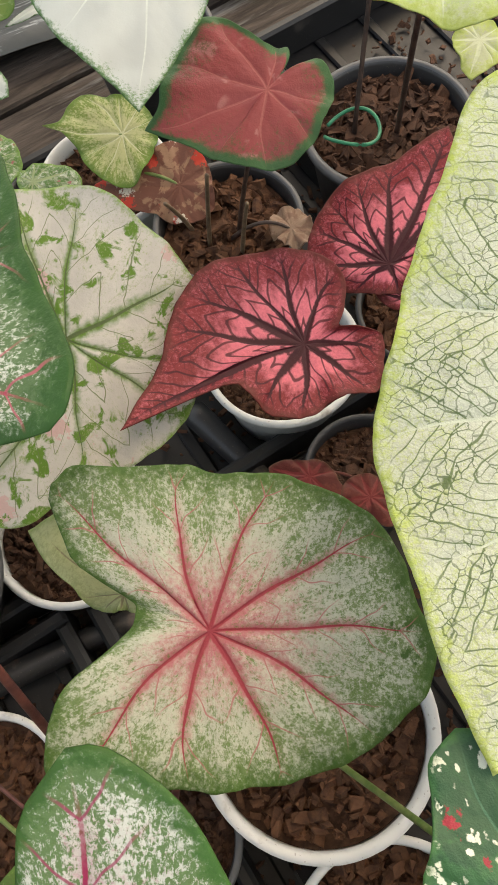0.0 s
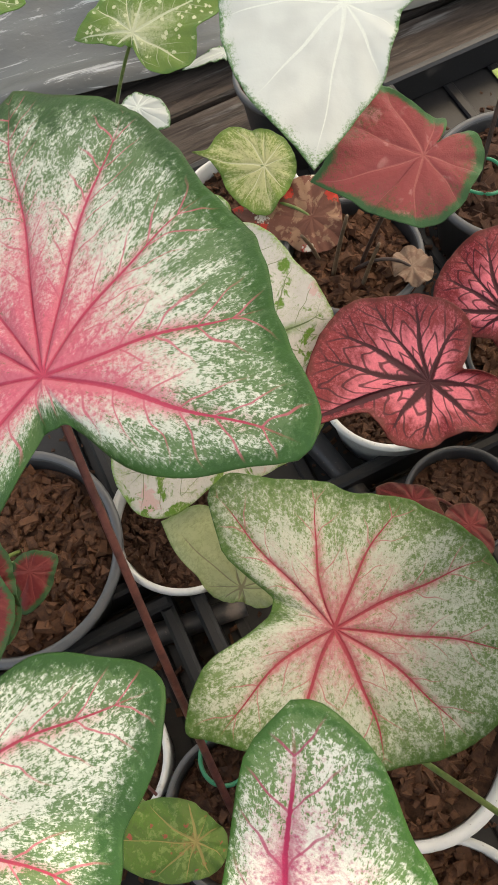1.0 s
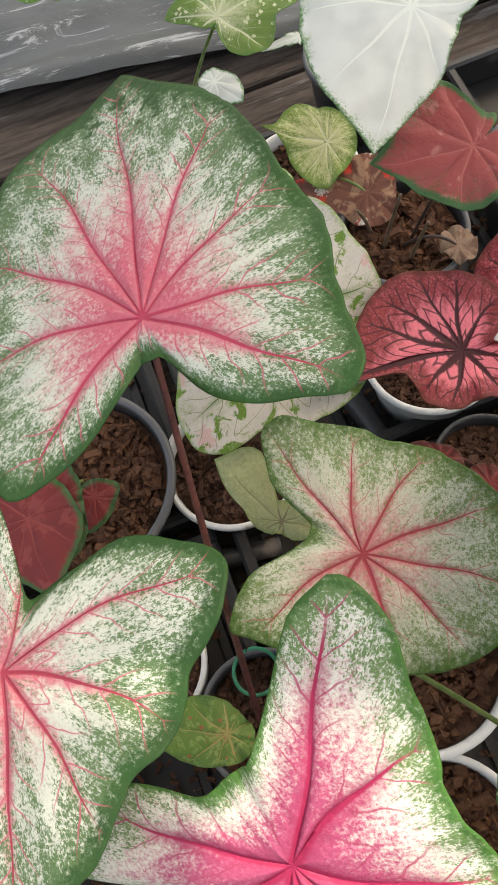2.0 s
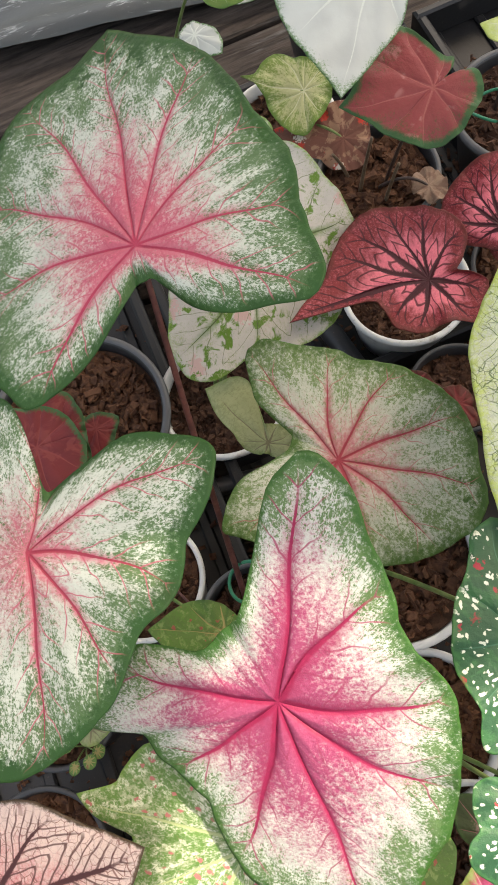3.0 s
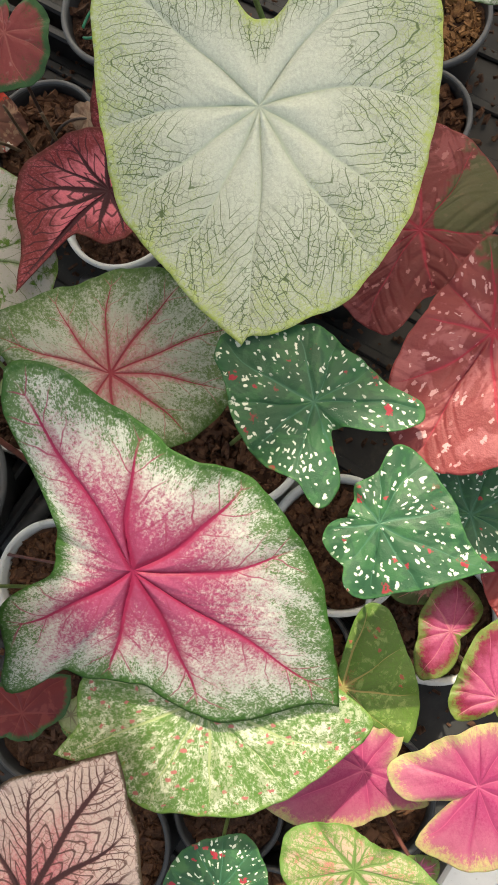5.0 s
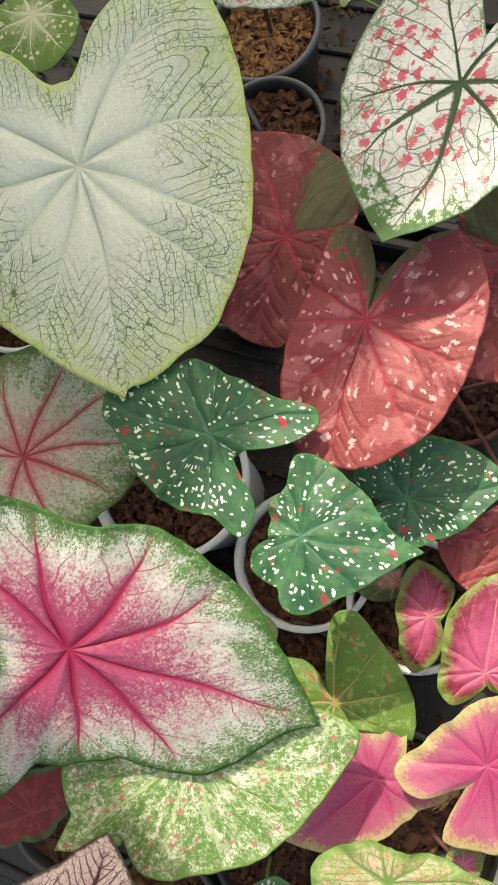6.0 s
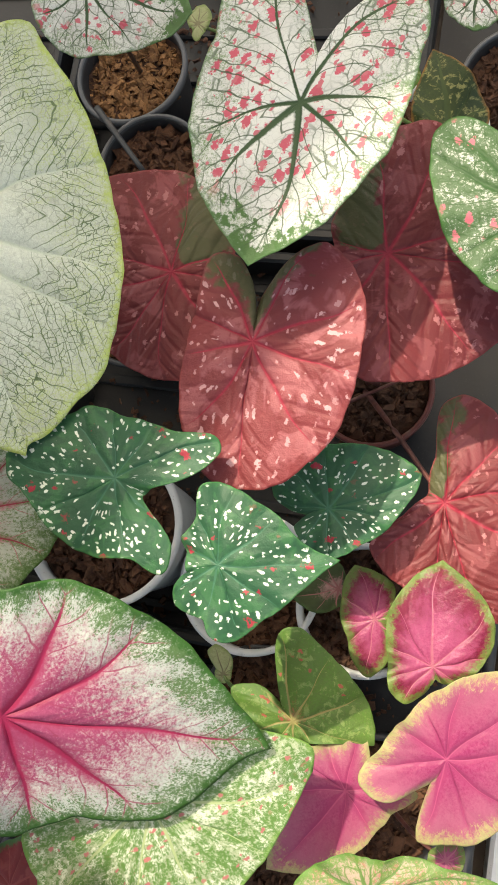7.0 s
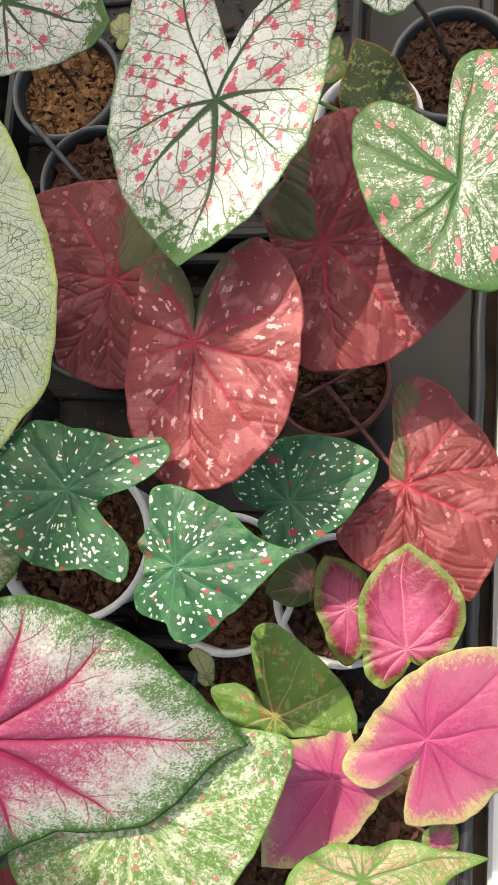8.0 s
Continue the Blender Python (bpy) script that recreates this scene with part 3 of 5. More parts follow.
def blade(fan, veins, material, seed, arch=0.05, quilt=0.0014, wave=0.0015, cols=168, rings=38, swing=10.0, fold=0.0):
    """A leaf blade on a fan of columns from the stalk's end to the margin, with its veins as furrows and a wavy edge."""
    rng = np.random.default_rng(seed)
    led = bool(veins) and isinstance(veins[0], tuple)
    pairs = sorted(v if isinstance(v, tuple) else (v, 0) for v in (veins or [0, 36, -36, 74, -74, 112, -112, 148, -148]))
    veins, sway = np.array(pairs, float).T
    if led:
        swing *= 0.15
        room = np.minimum(np.diff(np.r_[veins[-1] - 360, veins]), np.diff(np.r_[veins, veins[0] + 360]))
        sway = np.clip(sway, -0.6 * room, 0.6 * room)
    th = np.linspace(-180, 180, cols, endpoint=False) + 360 / cols / 2
    for v in veins:
        k = np.argmin(np.abs((th - v + 180) % 360 - 180))
        th[k] = (v + 180) % 360 - 180
    tip = max((p for p in fan if abs(p[0]) < 40), key=lambda p: p[1], default=(0, 0))[0]
    th[np.argmin(np.abs(th - tip))] = tip
    th = np.unique(np.r_[th, tip - 1.3, tip - 0.6, tip + 0.6, tip + 1.3])
    cols = len(th)
    big = reach(fan, th)
    soft = 0.6 * big + 0.2 * np.roll(big, 1) + 0.2 * np.roll(big, -1)
    big = np.where(np.abs(th - tip) < 3.5, big, soft)
    k = rng.uniform(0, 6.28, 4)
    edge = np.radians(th)
    big = big * (1 + 0.002 * np.sin(7 * edge + k[0]) + 0.003 * np.sin(13 * edge + k[1]) + 0.003 * np.sin(23 * edge + k[2]) + 0.002 * np.sin(41 * edge + k[3]))
    s = np.linspace(0, 1, rings + 1)[1:] ** 0.85
    T, S = np.meshgrid(np.radians(th), s)
    R = S * big[None, :]
    # veins and columns swing a little on their way out, and the margin stays where it is
    q = rng.uniform(0, 6.28, 3)
    T0 = T
    T = T + radians(swing) * ((1 - S) * np.sin(2 * T + q[0]) + 0.5 * np.sin(3.14 * S) * np.sin(4 * T + q[1]))
    T = T + radians(5.0) * S * (1 - S) * np.sin(9 * S + 5 * T0 + q[2]) + radians(0.9 * swing) * np.exp(-S * 7) * np.sin(3 * T0 + q[0])
    T = T + np.radians(np.interp(np.degrees(T0), veins, sway, period=360)) * (1 - S)
    X, Y = R * np.sin(T), R * np.cos(T)
    dif = (np.degrees(T0)[..., None] - veins + 180) % 360 - 180
    near = np.abs(dif).min(-1)
    v_mm = np.where(near < 89, R * np.sin(np.radians(np.minimum(near, 89))), R) * 1000
    b_mm = R * np.cos(np.radians(np.minimum(near, 89))) * 1000 - v_mm * 1.35 + 0.008 * np.minimum(v_mm, 60) ** 2
    mean = big.mean()
    p = rng.uniform(0, 6.28, 4)
    Z = arch * mean * (1 - S ** 2) + quilt * (1 - np.exp(-v_mm / 5)) * np.clip(1.15 - S, 0, 1) * 1.2
    Z += wave * S ** 3 * (np.sin(5 * T + p[0]) + 0.7 * np.sin(9 * T + p[1]) + 0.35 * np.sin(17 * T + p[2]))
    Z += fold * (np.sqrt(X ** 2 + 2e-5) - 0.3 * mean) * np.clip(S * 3, 0, 1)
    verts = np.c_[X.ravel(), Y.ravel(), Z.ravel()]
    verts = np.vstack([verts, [[0, 0, arch * mean]]])
    n, hub = cols, len(verts) - 1
    j = np.arange(n)
    j2 = (j + 1) % n
    faces = [np.c_[k * n + j, (k + 1) * n + j, (k + 1) * n + j2, k * n + j2] for k in range(rings - 1)]
    quads = np.vstack(faces)
    tris = np.c_[np.full(n, hub), j, j2]
    me = mesh_of("blade", verts, [*quads.tolist(), *tris.tolist()], material)
    rim = (1 - S) * big[None, :] * 1000 * 0.85
    tipness = np.clip(S * np.cos(np.minimum(np.abs(T - np.radians(tip)) * 1.3, np.pi)), 0, 1)
    for key, field, last in (("vein_mm", v_mm, 0), ("branch_mm", b_mm, 0), ("rim_mm", rim, 99), ("out", S, 0), ("tip", tipness, 0), ("base", np.clip(-np.cos(T0) * 1.6 - 0.6, 0, 1) * np.clip(S * 4, 0, 1), 0)):
        a = me.attributes.new(key, "FLOAT", "POINT")
        a.data.foreach_set("value", np.r_[field.ravel(), last].astype(np.float32))
    a = me.attributes.new("polar", "FLOAT_VECTOR", "POINT")
    pol = np.c_[(T * mean * 250).ravel(), (R * 250).ravel(), np.zeros(T.size)]
    a.data.foreach_set("vector", np.vstack([pol, [[0, 0, 0]]]).astype(np.float32).ravel())
    return me


def tube(points, radii, sides=10):
    """A round stalk along a line of points."""
    pts = [Vector(p) for p in points]
    verts, faces = [], []
    for i, p in enumerate(pts):
        d = (pts[min(i + 1, len(pts) - 1)] - pts[max(i - 1, 0)]).normalized()
        a = d.orthogonal().normalized()
        if i and abs(a.dot(last)) < 0.99:
            a = (last - d * last.dot(d)).normalized()
        last, b = a, d.cross(a)
        for k in range(sides):
            w = 2 * math.pi * k / sides
            verts.append(p + (a * math.cos(w) + b * math.sin(w)) * radii[i])
    for i in range(len(pts) - 1):
        for k in range(sides):
            k2 = (k + 1) % sides
            faces.append((i * sides + k, i * sides + k2, (i + 1) * sides + k2, (i + 1) * sides + k))
    faces += [tuple(range(sides))[::-1], tuple(range((len(pts) - 1) * sides, len(pts) * sides))]
    return verts, faces


def lathe(profile, segments=56, wobble=0.0, seed=0):
    """Turn a closed (radius, height) profile round the z axis."""
    ph = np.random.default_rng(seed).uniform(0, 6.28, 2)
    verts, faces, m = [], [], len(profile)
    for k in range(segments):
        w = 2 * math.pi * k / segments
        f = 1 + wobble * (math.sin(2 * w + ph[0]) + 0.5 * math.sin(3 * w + ph[1]))
        verts += [(r * f * math.cos(w), r * f * math.sin(w), z) for r, z in profile]
    for k in range(segments):
        for i in range(m):
            a, b = k * m + i, k * m + (i + 1) % m
            c, d = (k + 1) % segments * m + (i + 1) % m, (k + 1) % segments * m + i
            faces.append((a, d, c, b))
    return verts, faces


def chips_mesh(radius, count, size, material, seed, z=0.0):
    """Husk chips lying in a heap: many small split blocks, too many to count."""
    rng = np.random.default_rng(seed)
    base = np.array([(x, y, z0) for x in (-1, 1) for y in (-1, 1) for z0 in (-1, 1)], float)
    quad = np.array([(0, 1, 3, 2), (4, 6, 7, 5), (0, 4, 5, 1), (2, 3, 7, 6), (0, 2, 6, 4), (1, 5, 7, 3)])
    verts, faces = [], []
    for k in range(count):
        q = Euler(rng.normal(0, 0.5, 2).tolist() + [rng.uniform(0, 6.28)]).to_matrix()
        half = np.array([rng.uniform(0.4, 1.3), rng.uniform(0.3, 0.8), rng.uniform(0.15, 0.45)]) * size * 0.5 * rng.choice([0.3, 0.45, 0.65, 0.9, 1.15])
        v = (base * rng.uniform(0.35, 1.2, base.shape)) * half
        v = v @ np.array(q).T
        rr, w = radius * math.sqrt(rng.uniform(0, 1)), rng.uniform(0, 6.28)
        v += (rr * math.cos(w), rr * math.sin(w), z + rng.uniform(-0.2, 0.45) * size)
        faces += (quad + 8 * k).tolist()
        verts += v.tolist()
    return mesh_of("chips", verts, faces, material, smooth=False)


def pot(parent, at, rim_z, radius, material, rim_material=None, chip=None, chip_size=0.011, fill=0.016, seed=0, height=None):
    """A nursery pot with a rolled rim, its soil and the chips on it."""
    x, y = at
    h = height or rim_z
    z0 = rim_z - h
    low = radius * 0.74
    wall = [(low, 0.0), (low + 0.002, 0.001), (radius * 0.955, h - 0.012), (radius * 0.965, h - 0.011), (radius * 0.968, h - 0.010), (radius * 1.02, h - 0.009), (radius * 1.035, h - 0.005),
            (radius * 1.03, h - 0.001), (radius * 1.005, h), (radius * 0.96, h - 0.0004), (radius * 0.938, h - 0.004), (radius * 0.93, h - 0.016), (low - 0.003, 0.003), (0.0004, 0.003), (0.0004, 0.0)]
    verts, faces = lathe(wall, wobble=0.004, seed=seed)
    body = part("pot", mesh_of("pot", verts, faces, material), parent, pose(x, y, z0))
    if rim_material:
        ring = [(radius * 0.955, h - 0.0078), (radius * 1.028, h - 0.0078), (radius * 1.041, h - 0.004), (radius * 1.035, h - 0.0002), (radius * 1.006, h + 0.0012), (radius * 0.958, h + 0.0008)]
        verts, faces = lathe(ring, wobble=0.004, seed=seed)
        part("rim", mesh_of("rim", verts, faces, rim_material), body, label="scuffed rolled plastic rim")
    # soil: a bumpy disc
    rings, segs, rs = 8, 32, radius * 0.925
    rng = np.random.default_rng(seed + 5)
    v, f = [(0, 0, 0.002)], []
    for i in range(1, rings + 1):
        for k in range(segs):
            w = 2 * math.pi * k / segs
            v.append((rs * i / rings * math.cos(w), rs * i / rings * math.sin(w), rng.uniform(-0.003, 0.003)))
    f += [(0, 1 + k, 1 + (k + 1) % segs) for k in range(segs)]
    for i in range(rings - 1):
        for k in range(segs):
            a, b = 1 + i * segs + k, 1 + i * segs + (k + 1) % segs
            f.append((a, a + segs, b + segs, b))
    soil = part("soil", mesh_of("soil", v, f, SOIL), parent, pose(x, y, rim_z - fill), "dark crumbly potting soil")
    part("husk_mulch", chips_mesh(rs * 0.93, int(900 * (radius / 0.06) ** 2 * (0.011 / chip_size) ** 1.5), chip_size, chip or CHIP, seed + 9), soil, label="brown coconut husk chips", kind="stuff")
    return body


def stalk(parent, top, foot, r0, r1, material, bow=(0, 0)):
    """A leaf stalk from the soil to the blade, gently bowed."""
    a, b = Vector(foot), Vector(top)
    mid = a.lerp(b, 0.55) + Vector((bow[0], bow[1], 0.03))
    pts, rad = [], []
    for i in range(13):
        t = i / 12
        pts.append(a * (1 - t) ** 2 + mid * 2 * t * (1 - t) + b * t * t)
        rad.append(r0 + (r1 - r0) * t)
    verts, faces = tube(pts, rad)
    return part("stalk", mesh_of("stalk", verts, faces, material), parent)


def plant(name, label, foot, leaves, stem=STEM_RED, thick=0.0026, pot_args=None, group="potted caladiums"):
    """A potted caladium: the pot with its soil, and for each blade a stalk that carries it."""
    x, y, z = foot
    root = tagged(new(name), label, "potted plant", group)
    root.location = (x, y, 0)
    if pot_args:
        pot(root, (0, 0), seed=len(name) + len(leaves) * 7 + int(abs(x) * 1000), **pot_args)
    for i, key in enumerate(leaves):
        kind, (lx, ly, lz, rx, ry, rz), fan, veins = LEAVES[key]
        m = pose(lx - x, ly - y, lz, rx, ry, rz)
        seed = sum(ord(c) * 7 ** k for k, c in enumerate(key))
        fine = max(p[1] for p in fan) > 45
        me = blade(fan, veins, LEAF[kind], seed, cols=200 if fine else 96, rings=44 if fine else 20, arch=ARCH.get(key, 0.05), wave=0.003 if kind in ("dead", "dry") else 0.0018 if fine else 0.0010, quilt=QUILT.get(key, 0.0013 if fine else 0.0009), fold=FOLD.get(key, 0.0))
        ob = part("leaf", me, root, m, LEAF_LABEL[kind])
        mod = ob.modifiers.new("thickness", "SOLIDIFY")
        mod.thickness, mod.offset = 0.0006, -1
        w = 0.35 * i + seed % 7
        base = (0.008 * math.cos(w * 2.1), 0.008 * math.sin(w * 2.1), z)
        if key not in NO_STALK:
            top = m @ Vector((0, 0, ARCH.get(key, 0.05) * 0.001 * sum(p[1] for p in fan) / len(fan) - 0.0015))
            stalk(root, top, base, thick, thick * 0.62, stem, BOW.get(key, (0, 0)))
    return root


LEAF_LABEL = {
    "pinkheart": "white and green leaf with a pink heart and veins", "pinkheart_bright": "sunlit white leaf with a bright pink heart", "pinkvein": "pale green leaf with pinkish red veins",
    "lime": "large pale lime leaf with green netted veins", "mottlewhite": "cream leaf with green blotches", "beige": "pale olive leaf", "white": "white leaf with a thin green edge",
    "redgreen": "red leaf with a green edge", "limespot": "green leaf speckled with cream", "redvein": "pink red leaf with dark maroon veins", "darkspot": "dark green leaf with white and red spots",
    "limemottle": "lime green mottled leaf with pink flecks", "pinkveindark": "cream pink leaf with dark brown veins", "pinklime": "bright pink leaf with a lime edge", "limenet": "green and pink leaf with dark netted veins",
    "magentalime": "dark magenta leaf with a green edge", "redspot": "red leaf with pale pink spots", "whitepink": "white leaf with pink blotches and dark green veins", "darkmottle": "olive brown mottled leaf", "dead": "withered brown and red leaf",
    "whitepinkgreen": "white leaf veiled with green and pink spots", "creamgreen": "cream leaf with green rays", "limeplain": "plain pale yellow green leaf",
    "dry": "dry tan curled leaf", "pinkdust": "white and green leaf with crimson veins and pink dust", "redsoft": "red leaf with faint pink spots", "olivepink": "small olive leaf with a pale pink centre", "darkred": "dark red leaf with a narrow green edge, shade put into its colour", "limegreen": "lime green leaf flecked with red", "redleaf": "small dark red leaf",
}
QUILT = {"D1": 0.0003, "A1": 0.0022, "A2": 0.0022, "A3": 0.0028, "A4": 0.0018, "K1": 0.0016, "K2": 0.0015, "K5": 0.0012, "E1": 0.0012, "L1": 0.0018, "L4": 0.0026, "B1": 0.0042, "M1": 0.0016}
FOLD = {"L1": 0.13, "H3": 0.10, "K1": 0.08, "I2": 0.10}          # how far the two halves rise from the midrib
ARCH, BOW, NO_STALK = {"G1": -0.12, "B1": 0.03, "M1": 0.04}, {}, {"O4", "O5", "S2"}
LEAVES = {}
# kind, place and turn, the fan of (degrees from the tip, mm from the stalk), and the directions of the main veins
LEAVES["A1"] = ("pinkheart", (-0.121, 0.170, 0.463, -7, -20, 27),
    [(-162, 20), (-149, 39), (-139, 63), (-131, 87), (-125, 101), (-113, 103), (-92, 106), (-71, 116), (-54, 133), (-38, 152), (-27, 159), (-14, 161), (0, 171), (11, 147), (22, 130), (39, 106), (64, 88), (97, 88), (111, 93), (127, 110), (131, 110), (136, 91), (146, 69), (155, 46), (160, 28), (170, 21)],
    [(-129, 18), (-80, 14), (-50, 10), (-23, -1), (-1, 1), (25, -3), (61, -14), (102, -4), (130, -8)])
LEAVES["A2"] = ("pinkdust", (-0.144, 0.014, 0.428, -7, 13, -173),
    [(-172, 31), (-164, 37), (-151, 52), (-143, 75), (-132, 90), (-119, 108), (-112, 105), (-105, 96), (-96, 84), (-79, 81), (-62, 73), (-47, 80), (-32, 89), (-13, 99), (0, 109), (16, 112), (38, 100), (63, 85), (104, 85), (134, 93), (152, 92), (163, 81), (171, 55)],
    [(-118, -16), (-80, -24), (-45, -8), (-10, -6), (175, 23)])
LEAVES["A3"] = ("pinkheart_bright", (-0.011, -0.024, 0.403, -35, 18, -161),
    [(-178, 57), (-171, 75), (-167, 94), (-165, 109), (-160, 121), (-157, 128), (-154, 128), (-151, 124), (-145, 116), (-140, 104), (-133, 93), (-125, 84), (-118, 79), (-114, 74), (-105, 74), (-93, 78), (-80, 83), (-68, 85), (-57, 90), (-46, 96), (-34, 105), (-24, 113), (-14, 126), (-6, 143), (0, 158), (3, 146), (10, 134), (19, 127), (26, 120), (33, 108), (41, 94), (47, 82), (62, 82), (71, 85), (80, 85), (85, 107), (90, 117), (103, 92), (119, 80), (126, 57), (129, 48), (143, 42), (170, 45)],
    [(-158, 5), (-124, -20), (-82, 28), (-49, 28), (-2, -2), (31, -12), (62, -2), (111, -9)])
LEAVES["A4"] = ("pinkvein", (-0.016, 0.130, 0.294, -16, 10, -93),
    [(-179, 33), (-165, 34), (-162, 40), (-160, 63), (-154, 75), (-149, 86), (-144, 96), (-138, 96), (-129, 86), (-116, 78), (-103, 75), (-93, 71), (-80, 74), (-69, 79), (-57, 83), (-46, 89), (-39, 94), (-31, 97), (-23, 98), (-13, 99), (-4, 105), (0, 108), (11, 105), (17, 99), (25, 93), (36, 85), (47, 79), (58, 74), (72, 68), (82, 68), (88, 66), (113, 72), (128, 83), (133, 89), (141, 82), (147, 75), (156, 63), (161, 50), (169, 39)],
    [(-144, 1), (-106, -28), (-71, -11), (-34, -9), (-5, -5), (27, -11), (57, -8), (91, 24), (125, 28)])
LEAVES["B1"] = ("lime", (0.147, 0.194, 0.417, -13, -6, 154),
    [(-176, 51), (-169, 61), (-165, 79), (-139, 132), (-132, 124), (-123, 116), (-113, 109), (-100, 103), (-83, 100), (-68, 103), (-54, 108), (-41, 114), (-28, 122), (-16, 125), (-6, 130), (-2, 130), (0, 136), (2, 132), (5, 128), (12, 121), (24, 108), (36, 103), (47, 101), (57, 98), (75, 93), (96, 98), (109, 106), (117, 117), (123, 124), (161, 72), (164, 60), (174, 50)],
    [(-140, -13), (-94, -19), (-56, -22), (-41, 20), (0, -10), (27, -28), (52, 1), (79, 15), (127, 5)])
LEAVES["C1"] = ("mottlewhite", (-0.112, 0.292, 0.264, -19, 10, -113),
    [(-164, 74), (-138, 91), (-124, 90), (-110, 92), (-99, 89), (-83, 82), (-67, 81), (-55, 81), (-39, 71), (-18, 75), (0, 80), (15, 80), (35, 79), (57, 79), (69, 94), (74, 104), (83, 110), (96, 102), (117, 78), (155, 63)],
    [-138, -111, -58, -17, 11, 56, 94, 168])
LEAVES["C2"] = ("beige", (-0.081, 0.165, 0.190, 3, -5, 59),
    [(-134, 9), (-28, 29), (-11, 53), (-1, 72), (31, 55), (34, 16), (157, 24)],
    None)
LEAVES["D1"] = ("white", (-0.053, 0.446, 0.397, -23, -6, 179),
    [(-174, 35), (-156, 44), (-128, 44), (-108, 40), (-92, 31), (-58, 35), (-36, 48), (-16, 63), (-4, 82), (0, 91), (7, 82), (25, 74), (46, 70), (66, 69), (88, 69), (109, 67), (127, 58), (141, 34), (174, 8)],
    None)
LEAVES["E1"] = ("redgreen", (-0.000, 0.406, 0.330, -5, -15, 108),
    [(-161, 35), (-137, 34), (-113, 38), (-90, 42), (-75, 43), (-47, 44), (-15, 52), (0, 68), (12, 58), (46, 55), (64, 57), (74, 52), (87, 37), (107, 26), (128, 27), (136, 22), (144, 12), (157, 21), (161, 30), (178, 34)],
    None)
LEAVES["F1"] = ("creamgreen", (-0.139, 0.562, 0.133, 2, -17, 83),
    [(-178, 29), (-133, 34), (-105, 45), (-77, 42), (-59, 40), (-31, 40), (-4, 52), (0, 70), (5, 57), (16, 56), (33, 54), (58, 38), (100, 33), (139, 29)],
    None)
LEAVES["G1"] = ("redvein", (0.023, 0.299, 0.255, 9, -13, 122),
    [(-178, 21), (-168, 33), (-159, 45), (-139, 46), (-119, 49), (-106, 43), (-94, 38), (-82, 38), (-66, 43), (-46, 48), (-31, 50), (-16, 48), (-7, 48), (-3, 54), (-1, 75), (0, 117), (5, 105), (12, 90), (22, 81), (34, 78), (45, 75), (57, 73), (68, 70), (83, 63), (105, 57), (126, 55), (137, 53), (151, 45), (165, 32)],
    [(-146, -18), (-113, -3), (-55, -16), (-28, 8), (0, 13), (32, -8), (48, 23), (76, 5), (104, -8), (143, -16)])
LEAVES["G2"] = ("redvein", (0.074, 0.387, 0.200, 16, 6, -21),
    [(-172, 22), (-137, 36), (-100, 55), (-80, 58), (-55, 63), (-23, 70), (0, 102), (7, 88), (12, 65), (47, 22), (122, 19)],
    [-152, -112, -86, -66, -41, -19, -1, 10, 18, 43, 142])
LEAVES["H1"] = ("darkspot", (0.113, 0.031, 0.373, 7, -1, 32),
    [(-176, 22), (-157, 19), (-149, 25), (-145, 47), (-138, 56), (-129, 62), (-124, 58), (-115, 48), (-101, 46), (-87, 47), (-67, 47), (-48, 49), (-29, 52), (-17, 59), (-11, 66), (0, 70), (45, 47), (52, 47), (67, 42), (87, 36), (110, 38), (129, 43), (139, 54), (144, 62), (152, 64), (159, 57), (167, 45), (174, 33)],
    None)
LEAVES["H2"] = ("darkspot", (0.121, -0.048, 0.373, -3, 5, -134),
    [(-159, 19), (-140, 26), (-127, 26), (-113, 29), (-100, 45), (-91, 46), (-75, 43), (-56, 41), (-37, 43), (-20, 45), (-6, 54), (0, 67), (9, 55), (21, 47), (37, 42), (53, 39), (72, 41), (84, 43), (94, 41), (102, 37), (107, 31), (124, 32), (141, 33), (152, 30), (161, 25), (169, 18)],
    None)
LEAVES["H3"] = ("darkspot", (0.183, -0.052, 0.254, -2, 5, -116),
    [(-158, 29), (-147, 39), (-136, 42), (-110, 41), (-82, 43), (-56, 46), (-34, 53), (-19, 59), (-7, 65), (0, 68), (8, 62), (24, 49), (46, 40), (72, 33), (100, 34), (105, 35), (164, 28), (173, 27), (180, 15)],
    None)
LEAVES["I1"] = ("limemottle", (-0.019, -0.105, 0.316, 4, -14, 89),
    [(-176, 68), (-162, 88), (-151, 105), (-138, 94), (-119, 81), (-86, 75), (-61, 73), (-32, 77), (-12, 66), (-5, 89), (1, 102), (10, 82), (31, 79), (38, 55), (77, 33), (149, 39)],
    [-144, -112, -69, -39, 1, 29, 172])
LEAVES["I2"] = ("limegreen", (0.054, -0.132, 0.208, -5, 2, -151),
    [(-169, 50), (-159, 42), (-147, 27), (-145, 11), (-125, 32), (-118, 54), (-112, 65), (-102, 67), (-87, 59), (-66, 53), (-42, 54), (-21, 57), (0, 60), (6, 43), (23, 25), (61, 15), (120, 18), (157, 33), (178, 43)],
    None)
LEAVES["J1"] = ("pinkveindark", (-0.152, -0.177, 0.338, 11, 6, -52),
    [(-179, 52), (-144, 55), (-104, 55), (-66, 59), (-43, 72), (-17, 83), (0, 108), (15, 88), (36, 76), (53, 70), (94, 54), (112, 37), (151, 23)],
    [-128, -72, -26, 0, 22, 46, 92])
